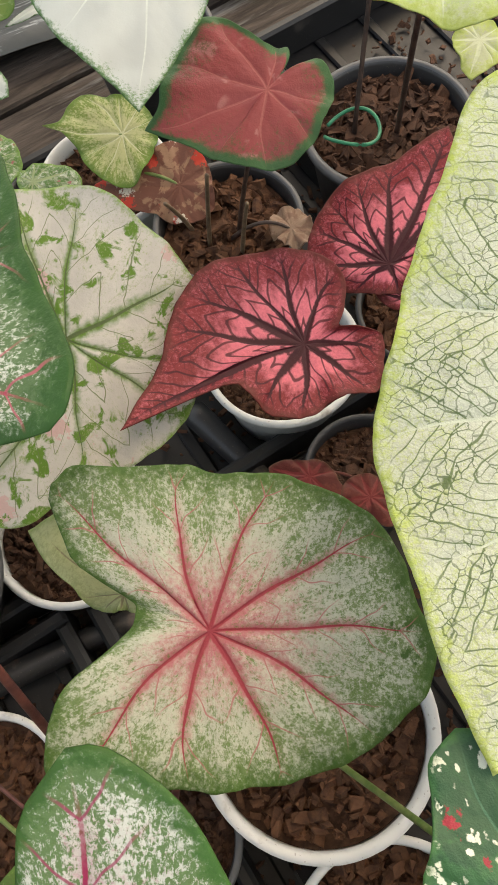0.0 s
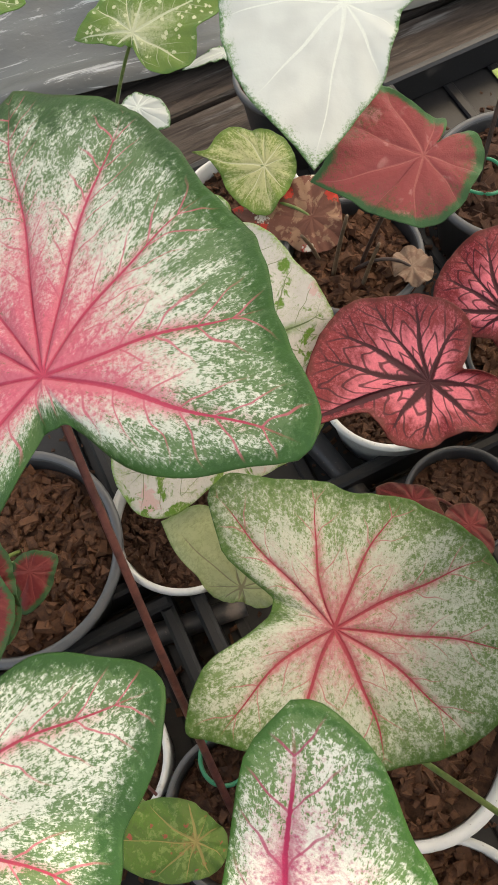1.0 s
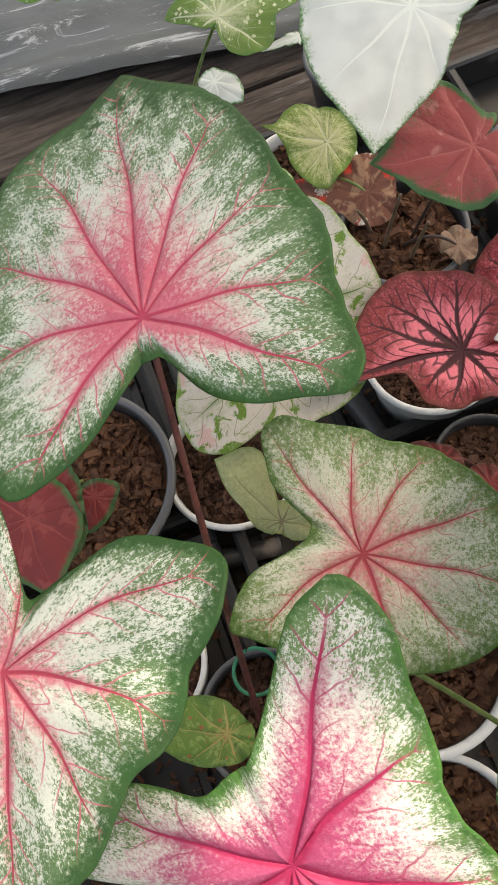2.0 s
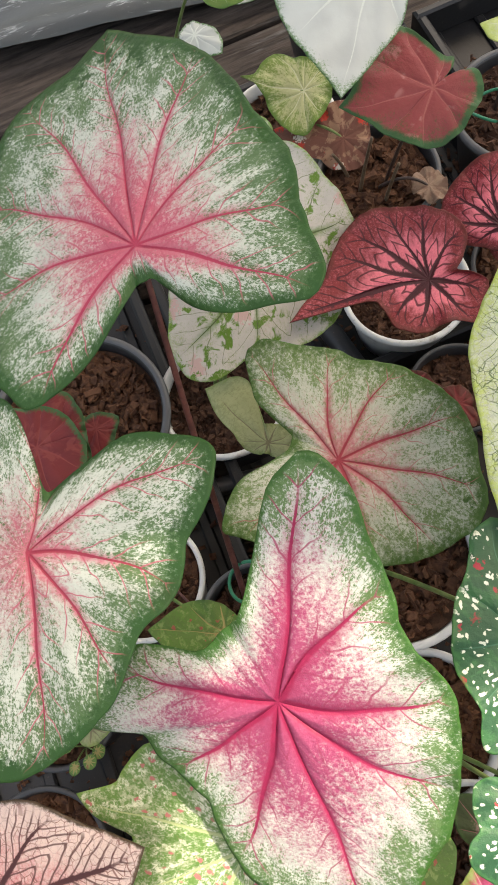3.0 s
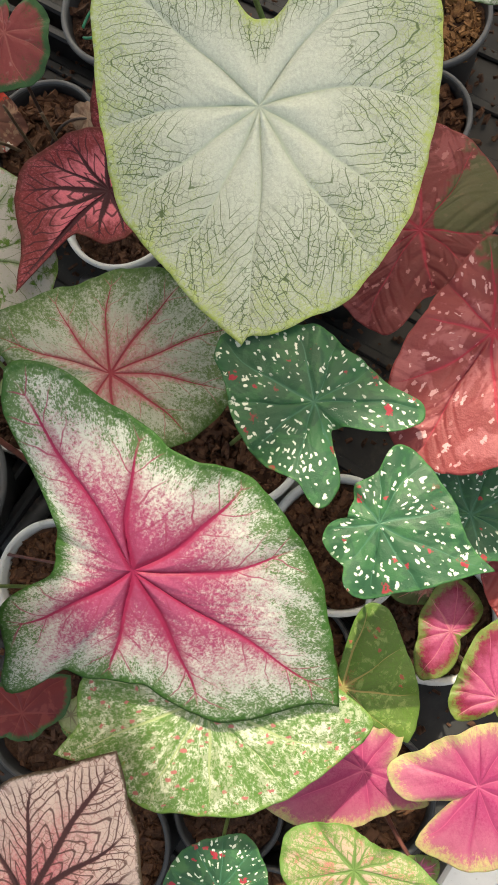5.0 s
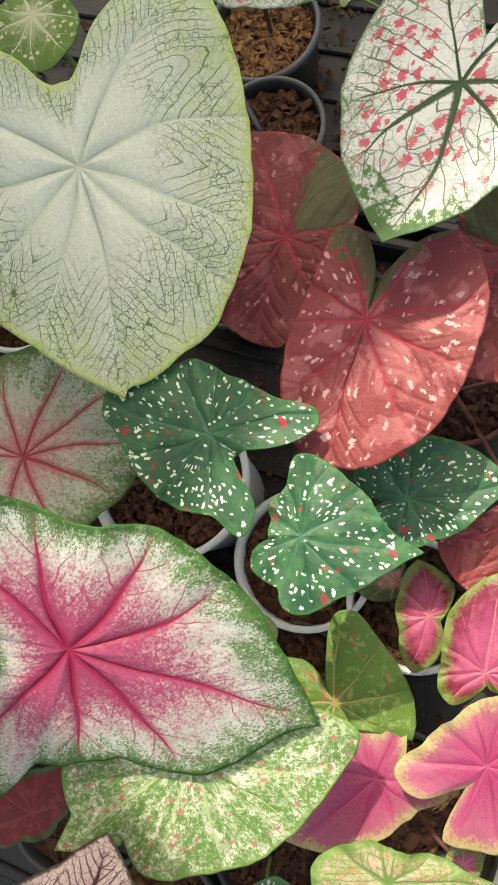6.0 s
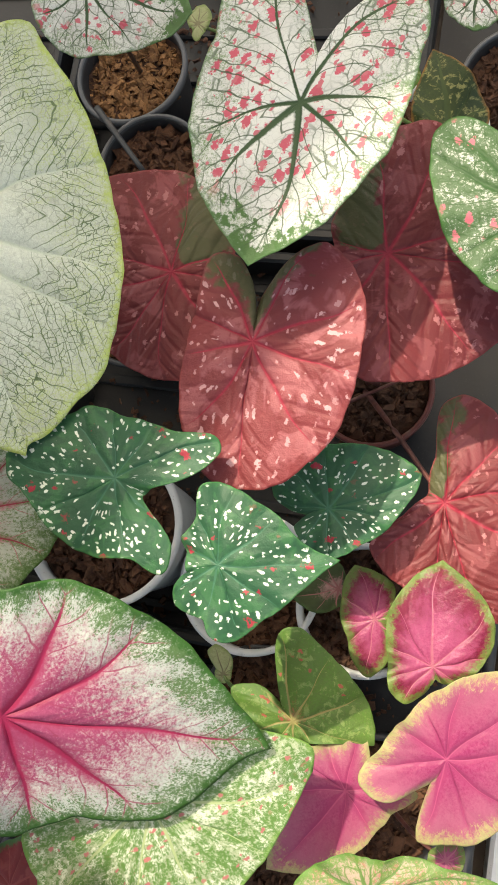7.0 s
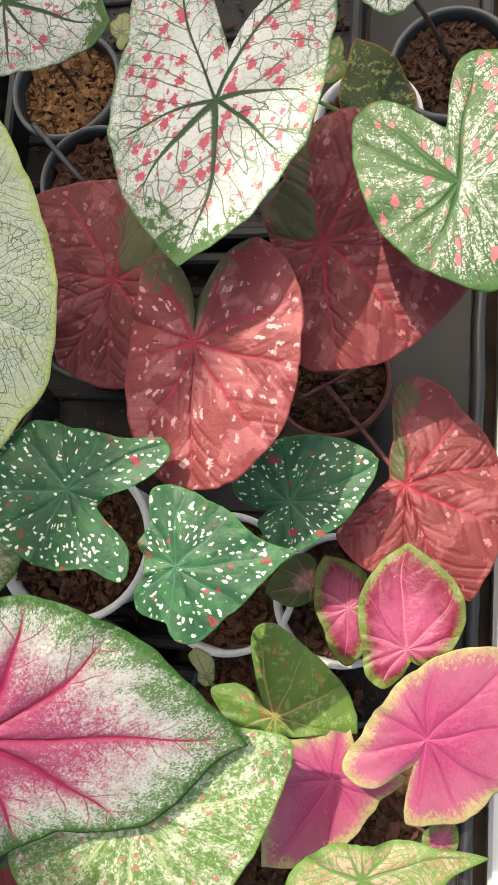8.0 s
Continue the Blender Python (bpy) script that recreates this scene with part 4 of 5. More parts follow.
LEAVES["K1"] = ("magentalime", (0.153, -0.174, 0.217, 3, 5, -53),
    [(-164, 23), (-148, 33), (-128, 34), (-94, 30), (-63, 38), (-42, 49), (-24, 58), (-8, 68), (0, 73), (12, 66), (30, 59), (48, 52), (58, 47), (84, 32), (110, 20), (146, 13), (161, 9), (177, 13)],
    None)
LEAVES["K2"] = ("pinklime", (0.118, -0.218, 0.237, 4, 14, -97),
    [(-180, 49), (-169, 57), (-159, 60), (-151, 55), (-134, 42), (-93, 37), (-57, 45), (-36, 57), (-21, 68), (-11, 76), (0, 85), (27, 78), (68, 69), (85, 58), (93, 58), (111, 59), (133, 60), (148, 61), (153, 38), (156, 19), (160, 22), (171, 33)],
    None)
LEAVES["K3"] = ("magentalime", (0.144, -0.123, 0.165, 5, 3, -26),
    [(-163, 40), (-153, 45), (-136, 38), (-99, 25), (-41, 29), (-16, 38), (0, 44), (20, 37), (54, 29), (72, 18), (124, 9)],
    None)
LEAVES["K4"] = ("olivepink", (0.140, -0.086, 0.150, 3, -5, 53),
    [(-87, 14), (-33, 28), (0, 39), (43, 27), (91, 23), (138, 11)],
    None)
LEAVES["K5"] = ("pinklime", (0.046, -0.191, 0.200, 0, -6, 89),
    [(-176, 24), (-142, 36), (-136, 51), (-124, 44), (-109, 35), (-82, 35), (-56, 42), (-28, 59), (-13, 70), (0, 81), (20, 57), (49, 43), (83, 46), (99, 37), (126, 32), (144, 41), (148, 52), (159, 39)],
    None)
LEAVES["K6"] = ("magentalime", (0.053, -0.279, 0.150, 1, 6, -82),
    [(-160, 14), (-105, 13), (-50, 12), (0, 17), (74, 13), (132, 12)],
    None)
LEAVES["N2"] = ("limenet", (0.021, -0.241, 0.240, -4, 4, -129),
    [(-177, 50), (-149, 38), (-77, 21), (-16, 49), (0, 83), (7, 57), (27, 44), (103, 28), (164, 50)],
    None)
LEAVES["L1"] = ("redspot", (0.226, 0.035, 0.351, -7, -1, 128),
    [(-177, 26), (-169, 37), (-161, 52), (-153, 66), (-147, 73), (-137, 74), (-127, 73), (-112, 71), (-90, 66), (-64, 69), (-47, 75), (-33, 79), (-20, 85), (-10, 89), (0, 89), (11, 87), (19, 83), (33, 70), (54, 53), (85, 41), (115, 41), (135, 50), (150, 60), (163, 56), (170, 41), (172, 27), (175, 14)],
    None)
LEAVES["L2"] = ("redsoft", (0.229, 0.148, 0.273, 2, -4, 95),
    [(-167, 60), (-121, 40), (-65, 51), (-44, 82), (-21, 78), (3, 73), (29, 53), (85, 61), (100, 95), (114, 90), (137, 82), (164, 72)],
    None)
LEAVES["L3"] = ("redsoft", (0.331, 0.028, 0.302, -12, 3, 171),
    [(-171, 48), (-146, 73), (-136, 84), (-121, 90), (-92, 67), (-54, 77), (-28, 99), (-19, 94), (-6, 90), (11, 88), (24, 86), (36, 84), (52, 83), (66, 51), (102, 32), (138, 35), (162, 43)],
    None)
LEAVES["L4"] = ("redsoft", (0.244, -0.102, 0.198, -5, -2, 157),
    [(-166, 35), (-157, 72), (-145, 82), (-129, 77), (-109, 68), (-79, 69), (-48, 70), (-18, 84), (0, 95), (23, 75), (54, 69), (83, 64), (95, 32), (138, 13)],
    None)
LEAVES["M1"] = ("whitepink", (0.335, 0.087, 0.410, 2, -1, 117),
    [(-179, 32), (-173, 33), (-170, 49), (-156, 96), (-140, 84), (-126, 68), (-106, 59), (-83, 56), (-63, 56), (-43, 61), (-24, 74), (-16, 81), (-6, 89), (0, 96), (6, 89), (18, 80), (37, 71), (57, 64), (73, 63), (92, 64), (115, 68), (128, 82), (133, 89), (144, 103), (157, 100), (165, 65), (171, 45)],
    [(-151, -24), (-99, -20), (-58, -8), (0, -20), (27, 28), (58, 28), (151, -4)])
LEAVES["M2"] = ("whitepinkgreen", (0.388, -0.035, 0.359, -4, -4, 139),
    [(-174, 50), (-171, 67), (-167, 76), (-159, 82), (-155, 83), (-138, 86), (-100, 63), (-47, 61), (-13, 65), (-8, 65), (15, 57), (37, 52), (60, 50), (87, 52), (109, 58), (124, 65), (140, 73), (149, 71), (157, 62), (165, 47), (179, 33)],
    [(-160, -6), (37, -17), (64, -16), (128, -28), (143, 1)])
LEAVES["M3"] = ("whitepink", (0.337, 0.324, 0.330, -5, 2, -156),
    [(-115, 32), (-44, 53), (-13, 72), (0, 82), (16, 75), (39, 61), (78, 54), (114, 47), (177, 41)],
    [-132, -45, -16, 0, 35, 68, 133])
LEAVES["M4"] = ("whitepink", (0.508, 0.111, 0.300, -4, -5, 128),
    [(-171, 25), (-102, 27), (-44, 25), (0, 29), (21, 26), (52, 24), (118, 22)],
    None)
LEAVES["N1"] = ("darkmottle", (0.457, 0.089, 0.220, 5, 3, -37),
    [(-95, 22), (-58, 30), (-16, 48), (0, 66), (21, 53), (54, 36), (96, 30), (147, 18)],
    None)
LEAVES["O1"] = ("limespot", (-0.212, 0.519, 0.308, -2, -17, 97),
    [(-179, 46), (-158, 49), (-119, 34), (-86, 8), (-11, 25), (1, 45), (31, 37), (73, 38), (128, 45), (155, 69), (169, 63)],
    None)
LEAVES["O2"] = ("limespot", (-0.340, 0.534, 0.320, -0, 6, -94),
    [(-175, 57), (-138, 32), (-35, 32), (0, 48), (57, 23), (118, 29), (153, 55)],
    None)
LEAVES["O4"] = ("white", (-0.152, 0.538, 0.280, -3, -5, 121),
    [(-89, 6), (-12, 15), (0, 35), (25, 13), (127, 5)],
    None)
LEAVES["O5"] = ("white", (-0.243, 0.557, 0.200, -3, 5, -118),
    [(-154, 16), (-95, 15), (-50, 22), (0, 36), (45, 22), (95, 15), (150, 16)],
    None)
LEAVES["P1"] = ("darkred", (-0.255, 0.139, 0.190, -5, 3, -144),
    [(-167, 41), (-127, 28), (-78, 21), (-3, 44), (20, 44), (42, 46), (106, 30), (164, 43)],
    None)
LEAVES["P2"] = ("darkred", (-0.243, 0.161, 0.150, 4, 4, -43),
    [(-101, 15), (-39, 16), (7, 23), (52, 19), (97, 24), (132, 31), (158, 18)],
    None)
LEAVES["P3"] = ("darkred", (-0.267, 0.121, 0.200, -4, 4, -140),
    [(-172, 37), (-104, 36), (-62, 42), (-21, 48), (0, 65), (32, 47), (80, 39), (159, 50)],
    None)
LEAVES["Q1"] = ("limegreen", (-0.083, 0.012, 0.170, -1, -6, 101),
    [(-156, 20), (-92, 21), (-34, 37), (0, 63), (17, 48), (123, 16)],
    None)
LEAVES["R1"] = ("dead", (-0.091, 0.528, 0.110, 0, -22, 90),
    [(-138, 34), (-53, 31), (-24, 47), (2, 76), (26, 38), (88, 41), (108, 35), (170, 27)],
    None)
LEAVES["R2"] = ("dry", (0.004, 0.484, 0.110, 4, -4, 47),
    [(-178, 20), (-108, 15), (0, 21), (111, 18)],
    None)
LEAVES["R3"] = ("redleaf", (0.025, 0.259, 0.140, 1, -6, 77),
    [(-160, 31), (-119, 14), (-1, 29), (58, 12), (172, 19)],
    None)
LEAVES["R4"] = ("redleaf", (0.064, 0.239, 0.160, 5, -2, 20),
    [(-149, 9), (-54, 19), (7, 16), (109, 12), (158, 24)],
    None)
LEAVES["S1"] = ("limeplain", (0.072, 0.370, 0.445, -4, -11, 108),
    [(-155, 42), (-117, 47), (-88, 45), (-58, 39), (-44, 39), (-27, 42), (-11, 48), (1, 50), (6, 37), (28, 30), (76, 31), (116, 38), (155, 38)],
    None)
LEAVES["S2"] = ("limeplain", (0.104, 0.405, 0.360, -6, -2, 165),
    [(-150, 12), (-83, 14), (-33, 16), (-4, 23), (37, 13), (107, 13)],
    None)
LEAVES["T1"] = ("limespot", (0.183, 0.383, 0.340, -5, -3, 148),
    [(-140, 20), (-75, 36), (-49, 40), (-17, 45), (12, 43), (49, 38), (85, 37), (127, 27)],
    None)
LEAVES["T2"] = ("limenet", (0.485, 0.155, 0.200, 3, 5, -58),
    [(-164, 20), (-65, 11), (0, 22), (45, 7), (165, 15)],
    None)
LEAVES["T3"] = ("beige", (0.392, 0.296, 0.250, 4, 4, -50),
    [(-180, 14), (-132, 6), (-13, 15), (16, 17), (132, 8)],
    None)
LEAVES["T4"] = ("beige", (0.019, -0.065, 0.130, 5, 3, -28),
    [(-169, 7), (-32, 8), (-18, 24), (1, 26), (33, 19), (91, 7)],
    None)
LEAVES["U1"] = ("darkred", (-0.193, -0.067, 0.200, 2, 5, -74),
    [(-165, 43), (-127, 49), (-93, 30), (-30, 33), (0, 49), (20, 42), (75, 22), (155, 22)],
    None)
LEAVES["U2"] = ("beige", (-0.168, -0.081, 0.170, 4, 4, -51),
    [(-178, 12), (-109, 13), (-34, 12), (2, 21), (71, 12), (143, 14)],
    None)
LEAVES["V1"] = ("darkspot", (-0.080, -0.231, 0.210, 0, -6, 86),
    [(-141, 34), (-61, 33), (-26, 45), (3, 46), (36, 38), (97, 34), (142, 41), (173, 37)],
    None)
LEAVES["C3"] = ("limemottle", (-0.215, 0.475, 0.200, 2, 5, -65),
    [(-111, 28), (-42, 25), (8, 24), (57, 27), (88, 26), (147, 20)],
    None)
LEAVES["C4"] = ("limemottle", (-0.178, 0.457, 0.200, 2, 5, -72),
    [(-168, 12), (-49, 17), (-2, 30), (21, 36), (46, 15), (133, 8)],
    None)
LEAVES["G3"] = ("redvein", (0.091, 0.367, 0.185, -5, -3, 149),
    [(-164, 9), (-116, 9), (-60, 11), (-14, 21), (0, 22), (15, 5), (94, 30), (109, 20)],
    None)
LEAVES["G4"] = ("beige", (0.106, 0.401, 0.165, 4, 4, -39),
    [(-109, 18), (-59, 16), (0, 24), (73, 23), (130, 20), (168, 14)],
    None)

# ---- the bench and what lies under the pots ----
def grid_sheet(name, x0, x1, y0, y1, nx, ny, height, material):
    xs, ys = np.linspace(x0, x1, nx), np.linspace(y0, y1, ny)
    verts = [(x, y, height(x, y)) for y in ys for x in xs]
    faces = [(j * nx + i, j * nx + i + 1, (j + 1) * nx + i + 1, (j + 1) * nx + i) for j in range(ny - 1) for i in range(nx - 1)]
    return new(name, mesh_of(name, verts, faces, material))


ground = tagged(grid_sheet("ground", -60, 60, -60, 60, 25, 25, lambda x, y: -0.05, GROUND), "damp dark earth under the nursery bench", "ground", kind="structure")


def box(verts, faces, x0, x1, y0, y1, z0, z1, bevel=0.0):
    k, b = len(verts), bevel
    ring = lambda i, z: [(x0 + i, y0 + i, z), (x1 - i, y0 + i, z), (x1 - i, y1 - i, z), (x0 + i, y1 - i, z)]
    levels = [ring(b, z0), ring(0, z0 + b), ring(0, z1 - b), ring(b, z1)] if b else [ring(0, z0), ring(0, z1)]
    for lv in levels:
        verts += lv
    m = len(levels)
    faces += [(k + 3, k + 2, k + 1, k), (k + 4 * m - 4, k + 4 * m - 3, k + 4 * m - 2, k + 4 * m - 1)]
    for l in range(m - 1):
        for i in range(4):
            j = (i + 1) % 4
            faces.append((k + 4 * l + i, k + 4 * l + j, k + 4 * l + 4 + j, k + 4 * l + 4 + i))


TRAY_TURN = 35.6       # the bench runs this many degrees off the x axis


def nursery_tray(m, w=0.40, d=0.40):
    """A black carrying tray: a ribbed floor and a low folded wall all round."""
    tray = tagged(new("nursery_tray"), "shallow black plastic nursery tray with ribbed floor", "tray", "nursery trays")
    tray.matrix_basis = m
    v, f = [], []
    box(v, f, -w / 2, w / 2, -d / 2, d / 2, 0.0, 0.003)
    part("floor", mesh_of("floor", v, f, TRAY, False), tray)
    for i in range(7):
        v, f = [], []
        x = -w / 2 + w * (i + 0.5) / 7
        box(v, f, x - 0.006, x + 0.006, -d / 2 + 0.012, d / 2 - 0.012, 0.0032, 0.008, 0.002)
        part("rib", mesh_of("rib", v, f, TRAY, False), tray)
    for x0, x1, y0, y1 in ((-w / 2, w / 2, -d / 2, -d / 2 + 0.012), (-w / 2, w / 2, d / 2 - 0.012, d / 2), (-w / 2, -w / 2 + 0.012, -d / 2 + 0.012, d / 2 - 0.012), (w / 2 - 0.012, w / 2, -d / 2 + 0.012, d / 2 - 0.012)):
        v, f = [], []
        box(v, f, x0, x1, y0, y1, 0.0032, 0.045, 0.003)
        part("wall", mesh_of("wall", v, f, TRAY, False), tray)
    return tray


bench_at = pose(0.40, -0.065, 0, 0, 0, TRAY_TURN)     # on the bench's front edge: x runs along it, y away from it
first = None
for i in range(4):
    for j in range(2):
        m = bench_at @ pose(-0.93 + 0.415 * i, 0.33 + 0.415 * j, 0)
        first = nursery_tray(m) if first is None else (copy_thing(first, m) and first)

bench = tagged(new("wooden_bench"), "weathered grey brown wooden bench boards", "bench")
for i in range(11):
    v, f = [], []
    y = 0.0 + 0.152 * i
    box(v, f, -1.7, 1.3, y, y + 0.142, -0.026, -0.002 - 0.002 * (i % 3), 0.003)
    part("board", mesh_of("board", v, f, WOOD, False), bench, bench_at @ pose(0, 0, 0))

# the bench's front: a strip of grey sheet, its black folded lip and a pale rail
def crumpled(x, y):
    return 0.006 + 0.003 * noise.noise((x * 9, y * 14, 0.3)) + 0.0015 * noise.noise((x * 40, y * 40, 2.0))


strip = grid_sheet("grey_sheet", -1.5, 1.2, 0.012, 0.125, 181, 14, crumpled, SHEET)
strip.matrix_basis = bench_at
tagged(strip, "scuffed grey plastic sheet along the bench edge", "plastic sheet")
lip_verts, lip_faces = tube([(x * 0.02, 0.004 + 0.0015 * noise.noise((x * 0.4, 0, 0)), 0.010 + 0.002 * noise.noise((x * 0.5, 3, 0))) for x in range(-75, 61)], [0.006 + 0.0012 * abs(noise.noise((k * 0.9, 7, 0))) for k in range(136)], 8)
lip = tagged(new("black_film", mesh_of("black_film", lip_verts, lip_faces, BLACK_POT)), "crumpled folded edge of black film on the bench", "plastic film")
lip.matrix_basis = bench_at
v, f = [], []
box(v, f, -1.5, 1.2, -0.062, -0.016, -0.05, -0.004, 0.004)
rail = tagged(new("bench_rail", mesh_of("bench_rail", v, f, RAIL, False)), "pale painted rail along the bench edge", "rail")
rail.matrix_basis = bench_at

# grey tarpaulin behind the pots, with its white scuffed fold in front
def folds(x, y):
    front = math.exp(-((y - 0.02) / 0.03) ** 2) * 0.02
    return 0.012 + front + 0.012 * noise.noise((x * 3, y * 9, 1.0)) + 0.004 * noise.noise((x * 14, y * 25, 5.0))


tarp = grid_sheet("tarpaulin", -1.2, 1.4, 0.0, 1.3, 131, 90, folds, TARP)
tarp.matrix_basis = pose(-0.40, 0.745, 0.0, 0, 0, 24.0)
tagged(tarp, "wrinkled grey plastic tarpaulin with white scuffs behind the pots", "tarpaulin")

# unseen corrugated sheets, added overhead to keep the sun off the back of the bench
def corrugated(name, x0, x1, y0, y1, z):
    v, f, nx = [], [], 161
    for y in (y0, y1):
        for dz in (0.0, 0.002):
            v += [(x0 + (x1 - x0) * i / (nx - 1), y, z + dz + 0.009 * math.sin(i * 1.57)) for i in range(nx)]
    for i in range(nx - 1):
        a, b, c, d = i, nx + i, 2 * nx + i, 3 * nx + i
        f += [(a, a + 1, c + 1, c), (b, d, d + 1, b + 1), (a, b, b + 1, a + 1), (c, c + 1, d + 1, d)]
    return new(name, mesh_of(name, v, f, RAIL))


shade_rise = 2.2
shade_edge = 0.048 + (shade_rise - 0.42) / math.tan(radians(SUN_EL)) * math.cos(radians(SUN_AZ))
shade_shift = (shade_rise - 0.42) / math.tan(radians(SUN_EL)) * math.sin(radians(SUN_AZ))
roof = corrugated("roof", -2.5, 3.0, 0.0, 1.6, 0.0)
roof.matrix_basis = pose(0.25 + shade_shift, shade_edge, shade_rise, 0, 0, 6.0)
tagged(roof, "unseen corrugated pale sheet added to shade the back of the bench", "roof", kind="structure")
# a second unseen sheet, added to shade A2 and the leaves near it
side_roof = corrugated("side_roof", -2.5, -0.30, -0.34, -0.004, 0.0)
side_roof.matrix_basis = roof.matrix_basis.copy()
tagged(side_roof, "unseen corrugated pale sheet added to shade the bench's end", "roof", kind="structure")
# out-of-view posts, added so that the shade sheet does not float
for rx_, ry_ in ((-2.45, 0.06), (2.95, 0.06), (-2.45, 1.54), (2.95, 1.54)):
    v, f = [], []
    box(v, f, -0.03, 0.03, -0.03, 0.03, -2.25, -0.012, 0.004)
    post = tagged(new("roof_post", mesh_of("roof_post", v, f, WOOD, False)), "unseen square timber post under the added shade sheet", "post", kind="structure")
    post.matrix_basis = roof.matrix_basis @ pose(rx_, ry_, 0)

# ---- the potted caladiums ----
plant("caladium", "white and green caladium with pink heart in a black pot", (-0.066, 0.03, 0.085), ["A1", "A3", "A4"], STEM_RED, 0.0027, dict(rim_z=0.10, radius=0.053, material=BLACK_POT, rim_material=GREY_RIM, chip=CHIP_DARK))
plant("caladium", "pink veined caladium with a small green leaf in a white pot", (-0.18, 0.045, 0.085), ["A2", "Q1"], STEM_GREEN, 0.0018, dict(rim_z=0.10, radius=0.055, material=WHITE_POT))
plant("caladium", "cream caladium with green blotches in a white pot", (-0.159, 0.243, 0.05), ["C1", "C2", "C3", "C4"], STEM_GREEN, 0.0022, dict(rim_z=0.065, radius=0.064, material=WHITE_POT, chip=CHIP_DARK))
plant("caladium", "small red caladium in a wide black pot", (-0.284, 0.183, 0.08), ["P1", "P2", "P3"], STEM_GREEN, 0.0018, dict(rim_z=0.097, radius=0.087, material=BLACK_POT, rim_material=GREY_RIM, chip_size=0.014))
plant("caladium", "pink caladium with maroon veins in a white pot", (-0.001, 0.386, 0.07), ["G1"], STEM_DARK, 0.0020, dict(rim_z=0.083, radius=0.063, material=WHITE_POT, chip=CHIP_DARK))
plant("caladium", "pink caladium with maroon veins in a black pot", (0.112, 0.430, 0.07), ["G2", "G3", "G4"], STEM_DARK, 0.0020, dict(rim_z=0.083, radius=0.053, material=BLACK_POT, chip=CHIP))
plant("caladium", "red caladium with green edge in a grey pot", (-0.050, 0.500, 0.085), ["E1", "R2"], STEM_DARK, 0.0020, dict(rim_z=0.10, radius=0.062, material=BLACK_POT, rim_material=GREY_RIM, chip_size=0.016))
plant("caladium", "cream speckled caladium with a withered leaf in a white pot", (-0.165, 0.56, 0.085), ["F1", "R1"], STEM_GREEN, 0.0020, dict(rim_z=0.09, radius=0.058, material=WHITE_POT))
plant("caladium", "white caladium with green edge in a black pot", (-0.14, 0.72, 0.085), ["D1", "O4"], STEM_DARK, 0.0022, dict(rim_z=0.10, radius=0.06, material=BLACK_POT, rim_material=GREY_RIM))
plant("caladium", "green caladium with cream veins in a black pot", (-0.306, 0.576, 0.06), ["O1", "O5"], STEM_GREEN, 0.0020, dict(rim_z=0.07, radius=0.05, material=BLACK_POT))
plant("caladium", "dark green spotted caladium in a white pot", (0.033, 0.098, 0.135), ["H1"], STEM_GREEN, 0.0020, dict(rim_z=0.15, radius=0.070, material=WHITE_POT, chip_size=0.013))
plant("caladium", "dark green spotted caladium in a white pot", (0.083, -0.022, 0.085), ["H2", "H3"], STEM_GREEN, 0.0020, dict(rim_z=0.10, radius=0.062, material=WHITE_POT))
plant("caladium", "pink caladium with lime edge in a white pot", (0.137, -0.109, 0.085), ["K1", "K3", "K4"], STEM_DARK, 0.0018, dict(rim_z=0.10, radius=0.056, material=WHITE_POT, chip=CHIP_DARK))
plant("caladium", "lime mottled caladium in a black pot", (0.012, -0.10, 0.085), ["I1", "I2", "T4"], STEM_GREEN, 0.0022, dict(rim_z=0.09, radius=0.05, material=BLACK_POT))
plant("caladium", "large pink caladium with lime edge in a black pot", (0.03, -0.225, 0.085), ["K2", "K5", "K6"], STEM_RED, 0.0022, dict(rim_z=0.10, radius=0.055, material=BLACK_POT))
plant("caladium", "netted green and pink caladium in a black pot", (-0.09, -0.30, 0.085), ["N2"], STEM_GREEN, 0.0022, dict(rim_z=0.10, radius=0.05, material=BLACK_POT))
plant("caladium", "cream pink caladium with dark veins in a black pot", (-0.20, -0.195, 0.085), ["J1"], STEM_DARK, 0.0024, dict(rim_z=0.10, radius=0.055, material=BLACK_POT))
plant("caladium", "red caladium with pale pink spots in a brown pot", (0.285, 0.019, 0.085), ["L1", "L2", "L3", "L4"], STEM_RED, 0.0026, dict(rim_z=0.10, radius=0.053, material=BROWN_POT, chip=CHIP_DARK))
plant("caladium", "white caladium with pink blotches in a black pot", (0.586, 0.115, 0.085), ["M2", "M4"], STEM_DARK, 0.0024, dict(rim_z=0.10, radius=0.055, material=BLACK_POT, rim_material=GREY_RIM, chip=CHIP_DARK))
plant("caladium", "white caladium with pink blotches in a black pot", (0.395, 0.097, 0.075), ["M1"], STEM_DARK, 0.0024, dict(rim_z=0.085, radius=0.045, material=BLACK_POT, chip=CHIP_DARK))
plant("caladium", "white caladium with pink blotches in a black pot", (0.368, 0.442, 0.075), ["M3"], STEM_DARK, 0.0024, dict(rim_z=0.092, radius=0.059, material=BLACK_POT, rim_material=GREY_RIM, chip=CHIP_LIGHT, chip_size=0.0125))
plant("flower_pot", "leafless black pot full of husk chips", (0.303, 0.333, 0.09), [], STEM_DARK, 0.0024, dict(rim_z=0.112, radius=0.054, material=BLACK_POT, rim_material=GREY_RIM, chip=CHIP, chip_size=0.014))
